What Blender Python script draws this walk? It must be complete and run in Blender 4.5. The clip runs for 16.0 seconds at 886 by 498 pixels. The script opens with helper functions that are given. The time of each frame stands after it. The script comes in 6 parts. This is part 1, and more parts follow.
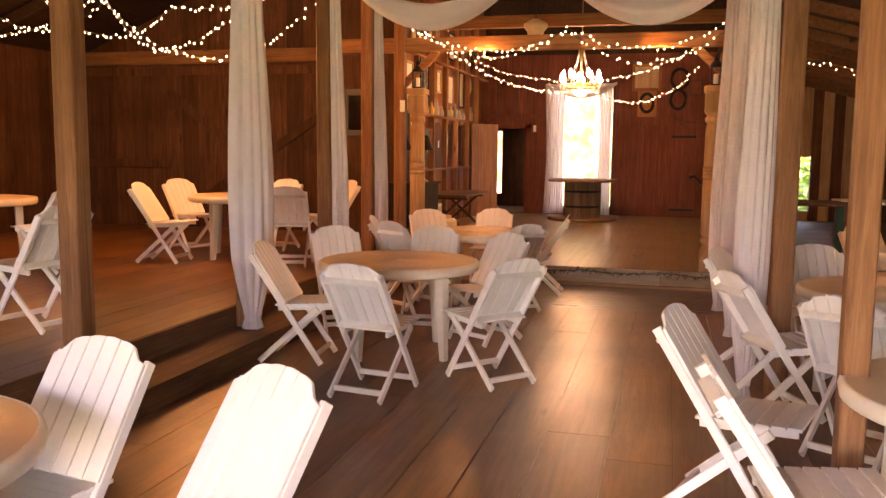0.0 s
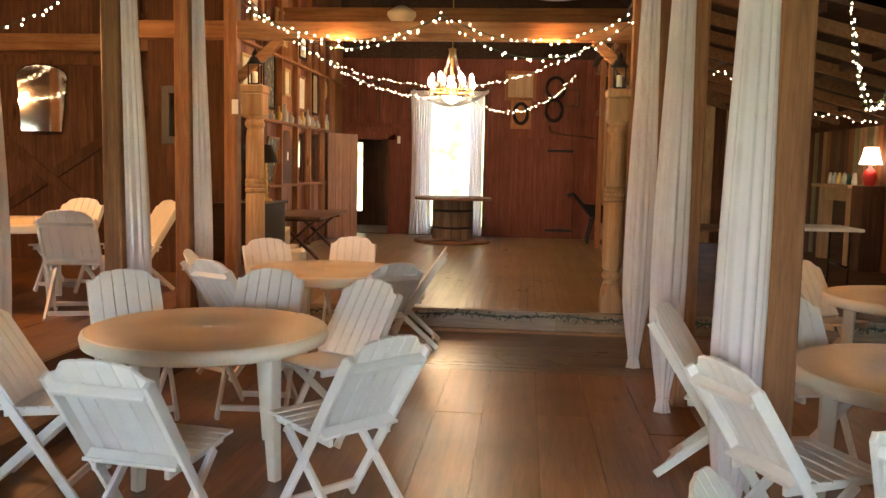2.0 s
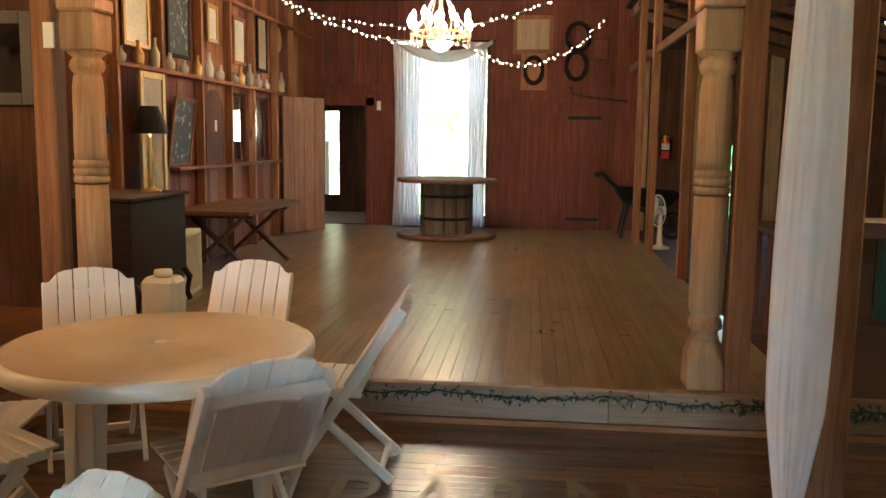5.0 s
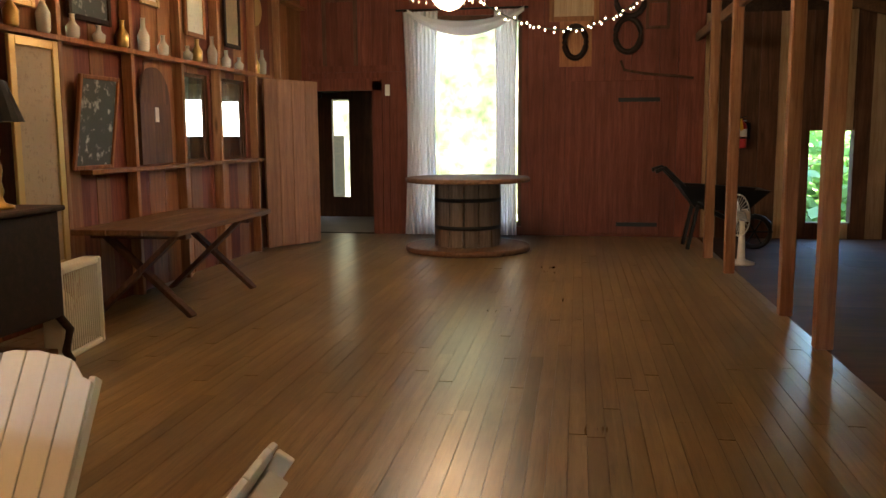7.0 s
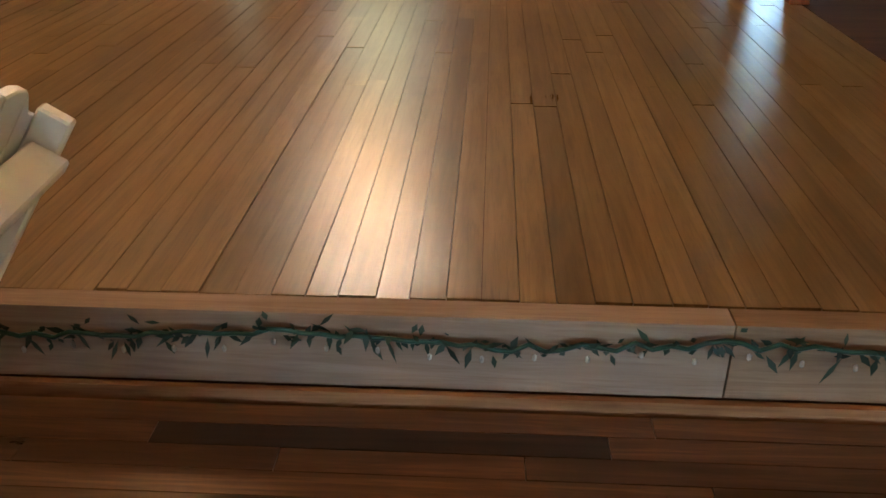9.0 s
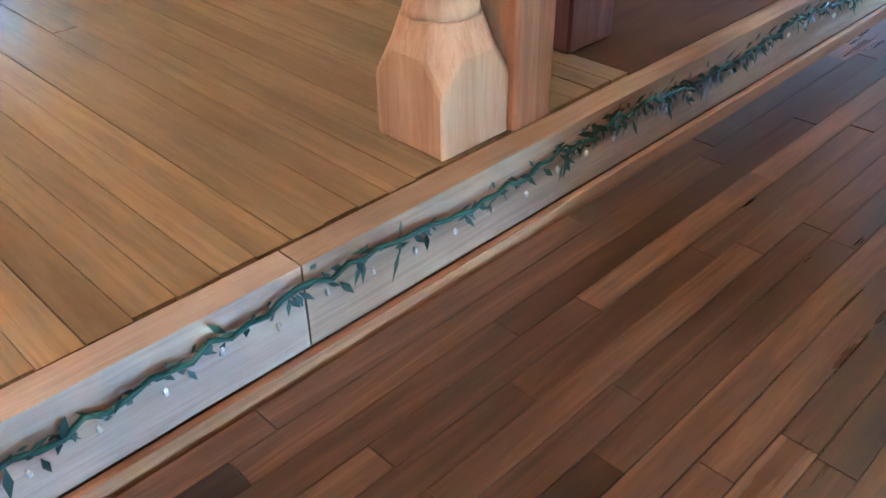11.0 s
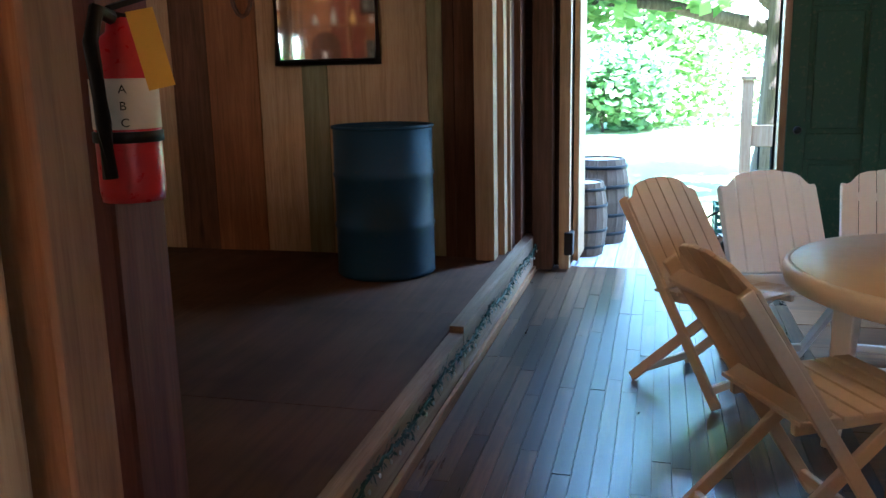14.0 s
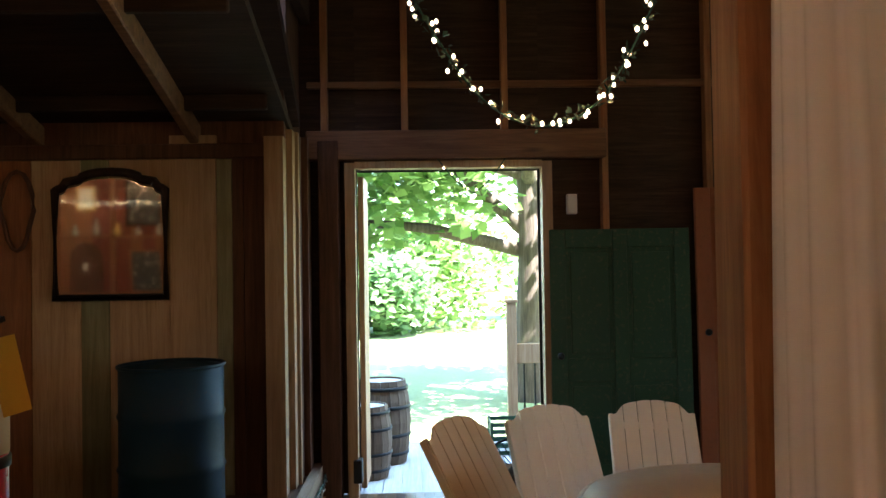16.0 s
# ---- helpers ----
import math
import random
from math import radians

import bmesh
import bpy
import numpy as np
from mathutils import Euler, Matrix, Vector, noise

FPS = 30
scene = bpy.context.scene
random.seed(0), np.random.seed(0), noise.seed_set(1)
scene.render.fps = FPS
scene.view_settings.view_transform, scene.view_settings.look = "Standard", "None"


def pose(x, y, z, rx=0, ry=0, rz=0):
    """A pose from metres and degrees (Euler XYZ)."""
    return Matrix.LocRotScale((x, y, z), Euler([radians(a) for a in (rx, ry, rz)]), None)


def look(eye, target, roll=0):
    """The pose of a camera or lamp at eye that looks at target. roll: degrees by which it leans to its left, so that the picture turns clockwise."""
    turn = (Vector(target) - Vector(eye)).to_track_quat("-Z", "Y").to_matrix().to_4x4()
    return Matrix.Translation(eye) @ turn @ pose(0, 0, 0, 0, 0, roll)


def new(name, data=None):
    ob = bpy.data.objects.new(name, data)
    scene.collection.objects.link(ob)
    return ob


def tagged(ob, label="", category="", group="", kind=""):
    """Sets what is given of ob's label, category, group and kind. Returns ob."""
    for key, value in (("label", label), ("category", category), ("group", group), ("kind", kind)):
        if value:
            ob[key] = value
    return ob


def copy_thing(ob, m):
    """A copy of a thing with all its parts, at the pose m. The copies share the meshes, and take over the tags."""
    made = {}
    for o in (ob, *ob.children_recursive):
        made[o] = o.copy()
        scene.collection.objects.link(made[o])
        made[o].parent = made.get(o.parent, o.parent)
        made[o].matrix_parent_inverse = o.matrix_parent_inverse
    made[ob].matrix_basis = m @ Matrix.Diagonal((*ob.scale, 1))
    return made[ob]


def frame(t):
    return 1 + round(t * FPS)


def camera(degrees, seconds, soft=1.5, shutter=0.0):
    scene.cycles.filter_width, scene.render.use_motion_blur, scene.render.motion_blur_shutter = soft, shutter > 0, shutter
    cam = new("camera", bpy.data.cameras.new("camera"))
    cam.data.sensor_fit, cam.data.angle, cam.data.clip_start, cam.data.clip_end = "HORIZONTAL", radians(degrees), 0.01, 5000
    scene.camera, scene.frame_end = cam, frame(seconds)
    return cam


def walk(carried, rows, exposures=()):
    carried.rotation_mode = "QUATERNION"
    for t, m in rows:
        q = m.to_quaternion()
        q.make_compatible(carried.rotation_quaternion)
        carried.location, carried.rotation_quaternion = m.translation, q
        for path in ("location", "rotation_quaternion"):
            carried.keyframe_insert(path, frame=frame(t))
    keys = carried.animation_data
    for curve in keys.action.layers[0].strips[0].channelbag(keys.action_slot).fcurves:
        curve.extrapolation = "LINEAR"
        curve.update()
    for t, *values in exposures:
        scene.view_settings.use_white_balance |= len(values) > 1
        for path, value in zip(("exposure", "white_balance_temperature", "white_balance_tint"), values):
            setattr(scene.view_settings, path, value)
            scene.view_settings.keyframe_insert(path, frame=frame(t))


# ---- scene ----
cam = camera(55.1, 16.0)
PATH = [
    (0, (0.265, 1.926, 1.55), (-0.241, 3.847, 1.32), 0.6),
    (0.5, (0.118, 2.345, 1.552), (-0.127, 4.317, 1.324), 0.9),
    (1, (0.002, 2.848, 1.557), (-0.254, 4.82, 1.347), 1.4),
    (1.5, (-0.077, 3.391, 1.584), (-0.341, 5.364, 1.386), 1.5),
    (2, (-0.106, 3.928, 1.562), (-0.294, 5.91, 1.367), 1.2),
    (2.5, (-0.141, 4.501, 1.533), (-0.347, 6.48, 1.331), 0.6),
    (3, (-0.173, 5.066, 1.532), (-0.339, 7.046, 1.308), -0.3),
    (3.5, (-0.196, 5.644, 1.533), (-0.374, 7.622, 1.299), -0.8),
    (4, (-0.204, 6.208, 1.547), (-0.402, 8.182, 1.297), -0.6),
    (4.5, (-0.183, 6.803, 1.55), (-0.363, 8.778, 1.292), 0.4),
    (5, (-0.221, 7.415, 1.533), (-0.424, 9.388, 1.279), 0.7),
    (5.2, (-0.225, 7.64, 1.553), (-0.442, 9.612, 1.301), 0.5),
    (7.3, (-0.178, 10.002, 1.465), (-0.505, 11.957, 1.193), -0.8),
    (7.5, (-0.18, 10.13, 1.465), (-0.513, 12.077, 1.151), -1.3),
    (8, (-0.191, 10.252, 1.375), (-0.541, 12.165, 0.906), -1.4),
    (8.2, (-0.175, 10.284, 1.325), (-0.535, 12.147, 0.69), -1.4),
    (10.3, (-0.488, 10.764, 0.952), (0.165, 12.332, -0.104), 0.3),
    (10.5, (-0.438, 10.79, 0.965), (0.307, 12.293, -0.124), -1.0),
    (11, (-0.424, 10.915, 1.043), (0.731, 12.085, -0.096), -0.7),
    (11.5, (-0.376, 10.95, 1.15), (1.007, 11.952, 0.109), 1.6),
    (12, (-0.359, 11.009, 1.16), (1.202, 11.846, 0.231), 2.1),
    (12.5, (-0.363, 11.012, 1.176), (1.294, 11.807, 0.387), 2.3),
    (13, (-0.36, 11.026, 1.191), (1.364, 11.79, 0.523), 1.9),
    (13.5, (-0.288, 11.063, 1.25), (1.483, 11.745, 0.619), 0.4),
    (14, (-0.216, 11.094, 1.339), (1.681, 11.58, 0.933), -1.2),
    (14.5, (-0.242, 11.238, 1.387), (1.724, 11.397, 1.058), -1.9),
    (15, (-0.315, 11.31, 1.463), (1.679, 11.296, 1.302), 0.5),
    (15.5, (-0.346, 11.326, 1.57), (1.653, 11.248, 1.598), -0.2),
    (16, (-0.365, 11.258, 1.573), (1.634, 11.193, 1.615), -0.9),
]
EXPOSURES = [(0.0, 4.95, 9200, 46), (0.8, 5.05, 8800, 36), (1.5, 5.05, 7200, 20), (2.0, 5.05, 6700, 14), (4.0, 5.02, 5400, 4), (5.2, 4.95, 5450, 2), (7.5, 4.5, 5900, 6), (8.2, 4.7, 5900, 8), (10.3, 6.2, 4700, 4), (11.0, 6.8, 4150, 2),
             (11.5, 6.85, 4150, 2), (12.0, 5.85, 4600, 4), (12.5, 4.95, 4700, 6), (13.5, 4.85, 4950, 12), (14.2, 4.2, 4700, 8), (15.0, 3.65, 5600, 8), (16.0, 3.7, 5800, 8)]
walk(cam, [(r[0], look(*r[1:])) for r in PATH], EXPOSURES)

# ---- light ----
SUN_EL, SUN_AZ = 57, 222
world = bpy.data.worlds.new("sky")
scene.world = world
world.use_nodes = True
wn = world.node_tree.nodes
sky = wn.new("ShaderNodeTexSky")
sky.sky_type = 'NISHITA'
sky.sun_disc = False
sky.sun_elevation = radians(SUN_EL)
sky.sun_rotation = radians(SUN_AZ)
world.node_tree.links.new(sky.outputs[0], wn["Background"].inputs[0])
wn["Background"].inputs[1].default_value = 0.15


def lamp(name, kind, m, energy, color, size=0.1, size_y=None):
    d = bpy.data.lights.new(name, kind)
    d.energy, d.color = energy, color
    if kind == "AREA":
        d.shape, d.size, d.size_y = "RECTANGLE", size, size_y or size
    elif kind == "POINT":
        d.shadow_soft_size = size
    else:
        d.angle = radians(0.6)
    ob = new(name, d)
    ob.matrix_world = m
    return ob


sun_dir = Vector((math.sin(radians(SUN_AZ)) * math.cos(radians(SUN_EL)), math.cos(radians(SUN_AZ)) * math.cos(radians(SUN_EL)), math.sin(radians(SUN_EL))))
lamp("sun", "SUN", look(sun_dir * 40, (0, 0, 0)), 5.0, (1.0, 0.94, 0.85))
WARM = (1.0, 0.48, 0.17)
DAY = (0.56, 0.8, 1.0)
# daylight in the big openings behind the walker and in the side doors
lamp("daylight_back", "AREA", look((-0.2, -4.6, 1.9), (-0.6, 6, 1.0)), 9, DAY, 4.8, 2.8)
# sky light falling in through the side door from above the deck
lamp("daylight_door", "AREA", look((6.5, 11.02, 3.1), (4.4, 11.02, 0.2)), 20, (0.45, 0.72, 1.0), 1.3, 1.0)
# the lit chandelier, the strings of small bulbs, and added warm fill
lamp("chandelier_glow", "POINT", pose(-1.26, 16.96, 2.42), 2.4, WARM, 0.22)
# the four lamps at y 2.5 to 8.1 are fill; no string hangs there
for x, y, z, e in ((-1.9, 12.0, 2.65, 2.6), (0.1, 12.0, 2.65, 1.8), (2.5, 10.85, 2.22, 1.7), (-4.6, 10.2, 2.45, 8.5), (-6.5, 10.2, 2.55, 6.0), (-1.9, 7.6, 3.05, 7.5), (0.2, 7.6, 3.05, 6.5), (-1.0, 2.5, 3.1, 2.0), (3.6, 15.9, 2.2, 0.3), (-2.5, 15.2, 2.9, 1.6), (2.9, 8.1, 2.8, 0.5)):
    lamp("string_and_fill_glow", "POINT", pose(x, y, z), e * 0.66, WARM, 0.03)

# the two lit lamps on the dresser
for x, y in ((-3.14, 13.76), (-3.3, 13.15)):
    lamp("dresser_lamp_glow", "POINT", pose(x, y, 1.72), 0.5, WARM, 0.04)

# ---- materials ----


def mat_base(name):
    m = bpy.data.materials.new(name)
    m.use_nodes = True
    nt = m.node_tree
    return m, nt, nt.nodes["Principled BSDF"]


def ramp(nt, fac, stops):
    r = nt.nodes.new("ShaderNodeValToRGB")
    el = r.color_ramp.elements
    while len(el) < len(stops):
        el.new(0.5)
    for e, (p, c) in zip(el, stops):
        e.position, e.color = p, (*c, 1)
    nt.links.new(fac, r.inputs[0])
    return r.outputs[0]


def noise_tex(nt, vec, scale, detail=4, rough=0.6, dist=0.0):
    n = nt.nodes.new("ShaderNodeTexNoise")
    n.inputs["Scale"].default_value, n.inputs["Detail"].default_value = scale, detail
    n.inputs["Roughness"].default_value, n.inputs["Distortion"].default_value = rough, dist
    if vec:
        nt.links.new(vec, n.inputs["Vector"])
    return n.outputs[0]


def mix(nt, fac, a, b, kind='MIX'):
    n = nt.nodes.new("ShaderNodeMix")
    n.data_type, n.blend_type = 'RGBA', kind
    for s, v in ((0, fac), (6, a), (7, b)):
        if hasattr(v, "is_linked"):
            nt.links.new(v, n.inputs[s])
        elif s == 0:
            n.inputs[0].default_value = v
        else:
            n.inputs[s].default_value = (*v, 1)
    return n.outputs[2]


def calc(nt, op, a, b=0.0, c=0.0):
    n = nt.nodes.new("ShaderNodeMath")
    n.operation = op
    for i, v in enumerate((a, b, c)):
        if hasattr(v, "is_linked"):
            nt.links.new(v, n.inputs[i])
        else:
            n.inputs[i].default_value = v
    return n.outputs[0]


def bump(nt, p, height, strength, dist=0.01):
    b = nt.nodes.new("ShaderNodeBump")
    b.inputs["Strength"].default_value, b.inputs["Distance"].default_value = strength, dist
    nt.links.new(height, b.inputs["Height"])
    nt.links.new(b.outputs[0], p.inputs["Normal"])


def position(nt, scale, jitter=True):
    g = nt.nodes.new("ShaderNodeNewGeometry")
    out = g.outputs["Position"]
    if jitter:
        o = nt.nodes.new("ShaderNodeObjectInfo")
        c = nt.nodes.new("ShaderNodeCombineXYZ")
        r = calc(nt, 'MULTIPLY', o.outputs["Random"], 37.0)
        r2 = calc(nt, 'MULTIPLY', g.outputs["Random Per Island"], 23.0)
        s = calc(nt, 'ADD', r, r2)
        for i in range(3):
            nt.links.new(s, c.inputs[i])
        v = nt.nodes.new("ShaderNodeVectorMath")
        nt.links.new(out, v.inputs[0])
        nt.links.new(c.outputs[0], v.inputs[1])
        out = v.outputs[0]
    m = nt.nodes.new("ShaderNodeMapping")
    m.inputs["Scale"].default_value = scale
    nt.links.new(out, m.inputs[0])
    return m.outputs[0]


def wood(name, dark, mid, light, axis="y", rough=(0.45, 0.75), tone=0.5, relief=0.35, knots=True, grime=0.35, coarse=1.0):
    """Boards with grain along one axis, varying from piece to piece."""
    m, nt, p = mat_base(name)
    along = {"x": (1.3, 22, 22), "y": (22, 1.3, 22), "z": (22, 22, 1.3)}[axis]
    vec = position(nt, tuple(a * coarse for a in along))
    grain = noise_tex(nt, vec, 1.0, 6, 0.65, 0.8)
    fine = noise_tex(nt, vec, 5.0, 3, 0.6)
    big = noise_tex(nt, position(nt, (1.1, 1.1, 1.1), False), 1.0, 4, 0.6)
    col = ramp(nt, grain, [(0.25, dark), (0.5, mid), (0.75, light)])
    o = nt.nodes.new("ShaderNodeObjectInfo")
    g = nt.nodes.new("ShaderNodeNewGeometry")
    rnd = calc(nt, 'FRACT', calc(nt, 'ADD', o.outputs["Random"], g.outputs["Random Per Island"]))
    shade = calc(nt, 'MULTIPLY_ADD', rnd, tone, 1.0 - tone * 0.5)
    hsv = nt.nodes.new("ShaderNodeHueSaturation")
    nt.links.new(col, hsv.inputs["Color"])
    nt.links.new(shade, hsv.inputs["Value"])
    col = hsv.outputs[0]
    col = mix(nt, calc(nt, 'MULTIPLY', ramp(nt, fine, [(0.52, (0, 0, 0)), (0.7, (1, 1, 1))]), 0.45), col, dark)
    col = mix(nt, calc(nt, 'MULTIPLY', ramp(nt, big, [(0.42, (0, 0, 0)), (0.68, (1, 1, 1))]), grime), col, tuple(c * 0.45 for c in dark))
    if knots:
        v = nt.nodes.new("ShaderNodeTexVoronoi")
        v.inputs["Scale"].default_value = 1.0
        kv = {"x": (0.9, 4, 4), "y": (4, 0.9, 4), "z": (4, 4, 0.9)}[axis]
        nt.links.new(position(nt, kv), v.inputs["Vector"])
        col = mix(nt, calc(nt, 'MULTIPLY', ramp(nt, v.outputs["Distance"], [(0.03, (1, 1, 1)), (0.10, (0, 0, 0))]), 0.8), col, tuple(c * 0.35 for c in dark))
    nt.links.new(col, p.inputs["Base Color"])
    rr = nt.nodes.new("ShaderNodeMapRange")
    rr.inputs[3].default_value, rr.inputs[4].default_value = rough
    nt.links.new(calc(nt, 'ADD', calc(nt, 'MULTIPLY', grain, 0.4), calc(nt, 'MULTIPLY', big, 0.6)), rr.inputs[0])
    nt.links.new(rr.outputs[0], p.inputs["Roughness"])
    bump(nt, p, calc(nt, 'ADD', grain, calc(nt, 'MULTIPLY', fine, 0.5)), relief, 0.006)
    if rough[0] >= 0.5:
        p.inputs["Specular IOR Level"].default_value = 0.2
    return m


def paint(name, color, rough=0.5, wear=(0.3, 0.22, 0.15), amount=0.25, metal=0.0, scale=6.0, relief=0.12):
    m, nt, p = mat_base(name)
    vec = position(nt, (1, 1, 1))
    big = noise_tex(nt, vec, scale * 0.4, 4, 0.6)
    fine = noise_tex(nt, vec, scale * 12, 4, 0.65)
    col = mix(nt, calc(nt, 'MULTIPLY', ramp(nt, fine, [(0.55, (0, 0, 0)), (0.75, (1, 1, 1))]), amount), color, wear)
    col = mix(nt, calc(nt, 'MULTIPLY', ramp(nt, big, [(0.4, (0, 0, 0)), (0.75, (1, 1, 1))]), amount), col, tuple(c * 0.7 for c in color))
    nt.links.new(col, p.inputs["Base Color"])
    nt.links.new(calc(nt, 'MULTIPLY_ADD', fine, 0.25, rough - 0.12), p.inputs["Roughness"])
    p.inputs["Metallic"].default_value = metal
    if rough >= 0.5:
        p.inputs["Specular IOR Level"].default_value = 0.25
    bump(nt, p, fine, relief, 0.004)
    return m


def glow(name, color, strength):
    m, nt, p = mat_base(name)
    p.inputs["Base Color"].default_value = (*color, 1)
    p.inputs["Emission Color"].default_value = (*color, 1)
    p.inputs["Emission Strength"].default_value = strength
    return m


def far_glow(name):
    """Emission painted as overexposed sunny foliage and sky far outside the end windows."""
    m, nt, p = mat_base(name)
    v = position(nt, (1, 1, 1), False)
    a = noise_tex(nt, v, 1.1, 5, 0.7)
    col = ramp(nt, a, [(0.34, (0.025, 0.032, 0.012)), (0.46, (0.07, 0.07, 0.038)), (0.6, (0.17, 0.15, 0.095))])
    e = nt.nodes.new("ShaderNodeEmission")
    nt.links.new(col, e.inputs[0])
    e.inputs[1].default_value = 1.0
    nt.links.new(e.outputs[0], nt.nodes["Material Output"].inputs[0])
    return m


def plain(name, color, rough, metal=0.0, trans=0.0):
    m, nt, p = mat_base(name)
    p.inputs["Base Color"].default_value = (*color, 1)
    p.inputs["Roughness"].default_value, p.inputs["Metallic"].default_value = rough, metal
    p.inputs["Transmission Weight"].default_value = trans
    return m


def cloth(name, color):
    m, nt, p = mat_base(name)
    vec = position(nt, (1, 1, 1), False)
    n = noise_tex(nt, vec, 2.0, 4)
    col = mix(nt, calc(nt, 'MULTIPLY', n, 0.35), color, tuple(c * 0.8 for c in color))
    nt.links.new(col, p.inputs["Base Color"])
    p.inputs["Roughness"].default_value = 0.85
    t = nt.nodes.new("ShaderNodeBsdfTranslucent")
    nt.links.new(col, t.inputs[0])
    s = nt.nodes.new("ShaderNodeMixShader")
    s.inputs[0].default_value = 0.35
    nt.links.new(p.outputs[0], s.inputs[1])
    nt.links.new(t.outputs[0], s.inputs[2])
    nt.links.new(s.outputs[0], nt.nodes["Material Output"].inputs[0])
    bump(nt, p, noise_tex(nt, position(nt, (60, 60, 4), False), 1.0, 3), 0.15, 0.004)
    return m


def leafy(name, a, b):
    m, nt, p = mat_base(name)
    g = nt.nodes.new("ShaderNodeNewGeometry")
    col = ramp(nt, g.outputs["Random Per Island"], [(0.0, a), (1.0, b)])
    nt.links.new(col, p.inputs["Base Color"])
    p.inputs["Roughness"].default_value = 0.5
    t = nt.nodes.new("ShaderNodeBsdfTranslucent")
    nt.links.new(col, t.inputs[0])
    s = nt.nodes.new("ShaderNodeMixShader")
    s.inputs[0].default_value = 0.45
    nt.links.new(p.outputs[0], s.inputs[1])
    nt.links.new(t.outputs[0], s.inputs[2])
    nt.links.new(s.outputs[0], nt.nodes["Material Output"].inputs[0])
    return m


M = {}
M["plank"] = wood("wide_floor_plank", (0.085, 0.034, 0.013), (0.18, 0.078, 0.030), (0.27, 0.130, 0.055), "y", (0.24, 0.46), 0.5, 0.12, True, 0.35, 0.6)
M["strip"] = wood("strip_floor", (0.03, 0.017, 0.010), (0.075, 0.04, 0.021), (0.165, 0.088, 0.044), "x", (0.22, 0.36), 1.25, 0.03, False, 0.35)
M["stage"] = wood("stage_floor", (0.11, 0.068, 0.027), (0.215, 0.142, 0.062), (0.295, 0.205, 0.10), "y", (0.23, 0.36), 0.5, 0.004, False, 0.3)
M["sheet"] = wood("stage_sheet_floor", (0.05, 0.023, 0.011), (0.09, 0.043, 0.021), (0.13, 0.066, 0.034), "x", (0.55, 0.85), 0.4, 0.12, False, 0.6, 0.35)
M["redboard"] = wood("red_board", (0.08, 0.021, 0.012), (0.15, 0.042, 0.024), (0.21, 0.066, 0.038), "z", (0.6, 0.85), 0.3, 0.3, False, 0.35)
M["orange"] = wood("pine_board", (0.13, 0.048, 0.017), (0.24, 0.095, 0.034), (0.33, 0.145, 0.056), "z", (0.5, 0.75), 0.45, 0.3, True, 0.3)
M["brown"] = wood("old_brown_board", (0.045, 0.02, 0.011), (0.095, 0.042, 0.022), (0.15, 0.07, 0.037), "z", (0.6, 0.85), 0.5, 0.4, True, 0.4)
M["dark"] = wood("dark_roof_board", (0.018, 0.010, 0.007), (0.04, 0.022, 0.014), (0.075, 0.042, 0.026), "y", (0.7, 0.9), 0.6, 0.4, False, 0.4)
M["post"] = wood("post_timber", (0.15, 0.062, 0.028), (0.27, 0.125, 0.056), (0.37, 0.19, 0.09), "z", (0.5, 0.75), 0.25, 0.35, True, 0.25)
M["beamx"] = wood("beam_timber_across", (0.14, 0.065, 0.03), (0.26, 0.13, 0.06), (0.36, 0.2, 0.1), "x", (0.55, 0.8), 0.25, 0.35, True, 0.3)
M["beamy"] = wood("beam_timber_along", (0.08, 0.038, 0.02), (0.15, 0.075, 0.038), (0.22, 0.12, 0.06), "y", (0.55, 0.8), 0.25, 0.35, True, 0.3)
M["newel"] = wood("weathered_newel", (0.24, 0.125, 0.058), (0.35, 0.205, 0.105), (0.45, 0.295, 0.17), "z", (0.55, 0.8), 0.15, 0.35, False, 0.3)
M["riser"] = wood("worn_riser_board", (0.22, 0.15, 0.105), (0.33, 0.245, 0.185), (0.42, 0.335, 0.27), "x", (0.6, 0.85), 0.2, 0.3, True, 0.35)
M["brownriser"] = wood("brown_riser_board", (0.15, 0.092, 0.055), (0.25, 0.17, 0.11), (0.34, 0.25, 0.175), "x", (0.5, 0.8), 0.25, 0.35, True, 0.4)
M["letter"] = wood("inlaid_letter", (0.08, 0.068, 0.033), (0.13, 0.11, 0.055), (0.18, 0.15, 0.08), "x", (0.3, 0.45), 0.2, 0.2, False, 0.2)
M["walnut"] = wood("walnut_case", (0.010, 0.005, 0.003), (0.02, 0.009, 0.006), (0.035, 0.017, 0.01), "x", (0.6, 0.8), 0.2, 0.15, False, 0.2)
M["ebony"] = paint("black_frame_paint", (0.012, 0.011, 0.01), 0.45, (0.05, 0.035, 0.02), 0.25, 0.0, 8, 0.15)
M["grey"] = wood("grey_deck", (0.30, 0.29, 0.27), (0.45, 0.43, 0.40), (0.55, 0.53, 0.5), "x", (0.6, 0.85), 0.3, 0.3, False, 0.2)
M["barrel"] = wood("barrel_stave", (0.07, 0.045, 0.03), (0.13, 0.09, 0.06), (0.2, 0.145, 0.1), "z", (0.6, 0.8), 0.4, 0.3, False, 0.3)
M["bark"] = wood("bark", (0.06, 0.045, 0.035), (0.13, 0.10, 0.08), (0.2, 0.165, 0.13), "z", (0.8, 0.95), 0.2, 0.9, False, 0.3)
M["olive"] = wood("olive_board", (0.13, 0.12, 0.06), (0.22, 0.20, 0.11), (0.30, 0.28, 0.17), "z", (0.6, 0.85), 0.25, 0.3, False, 0.35)
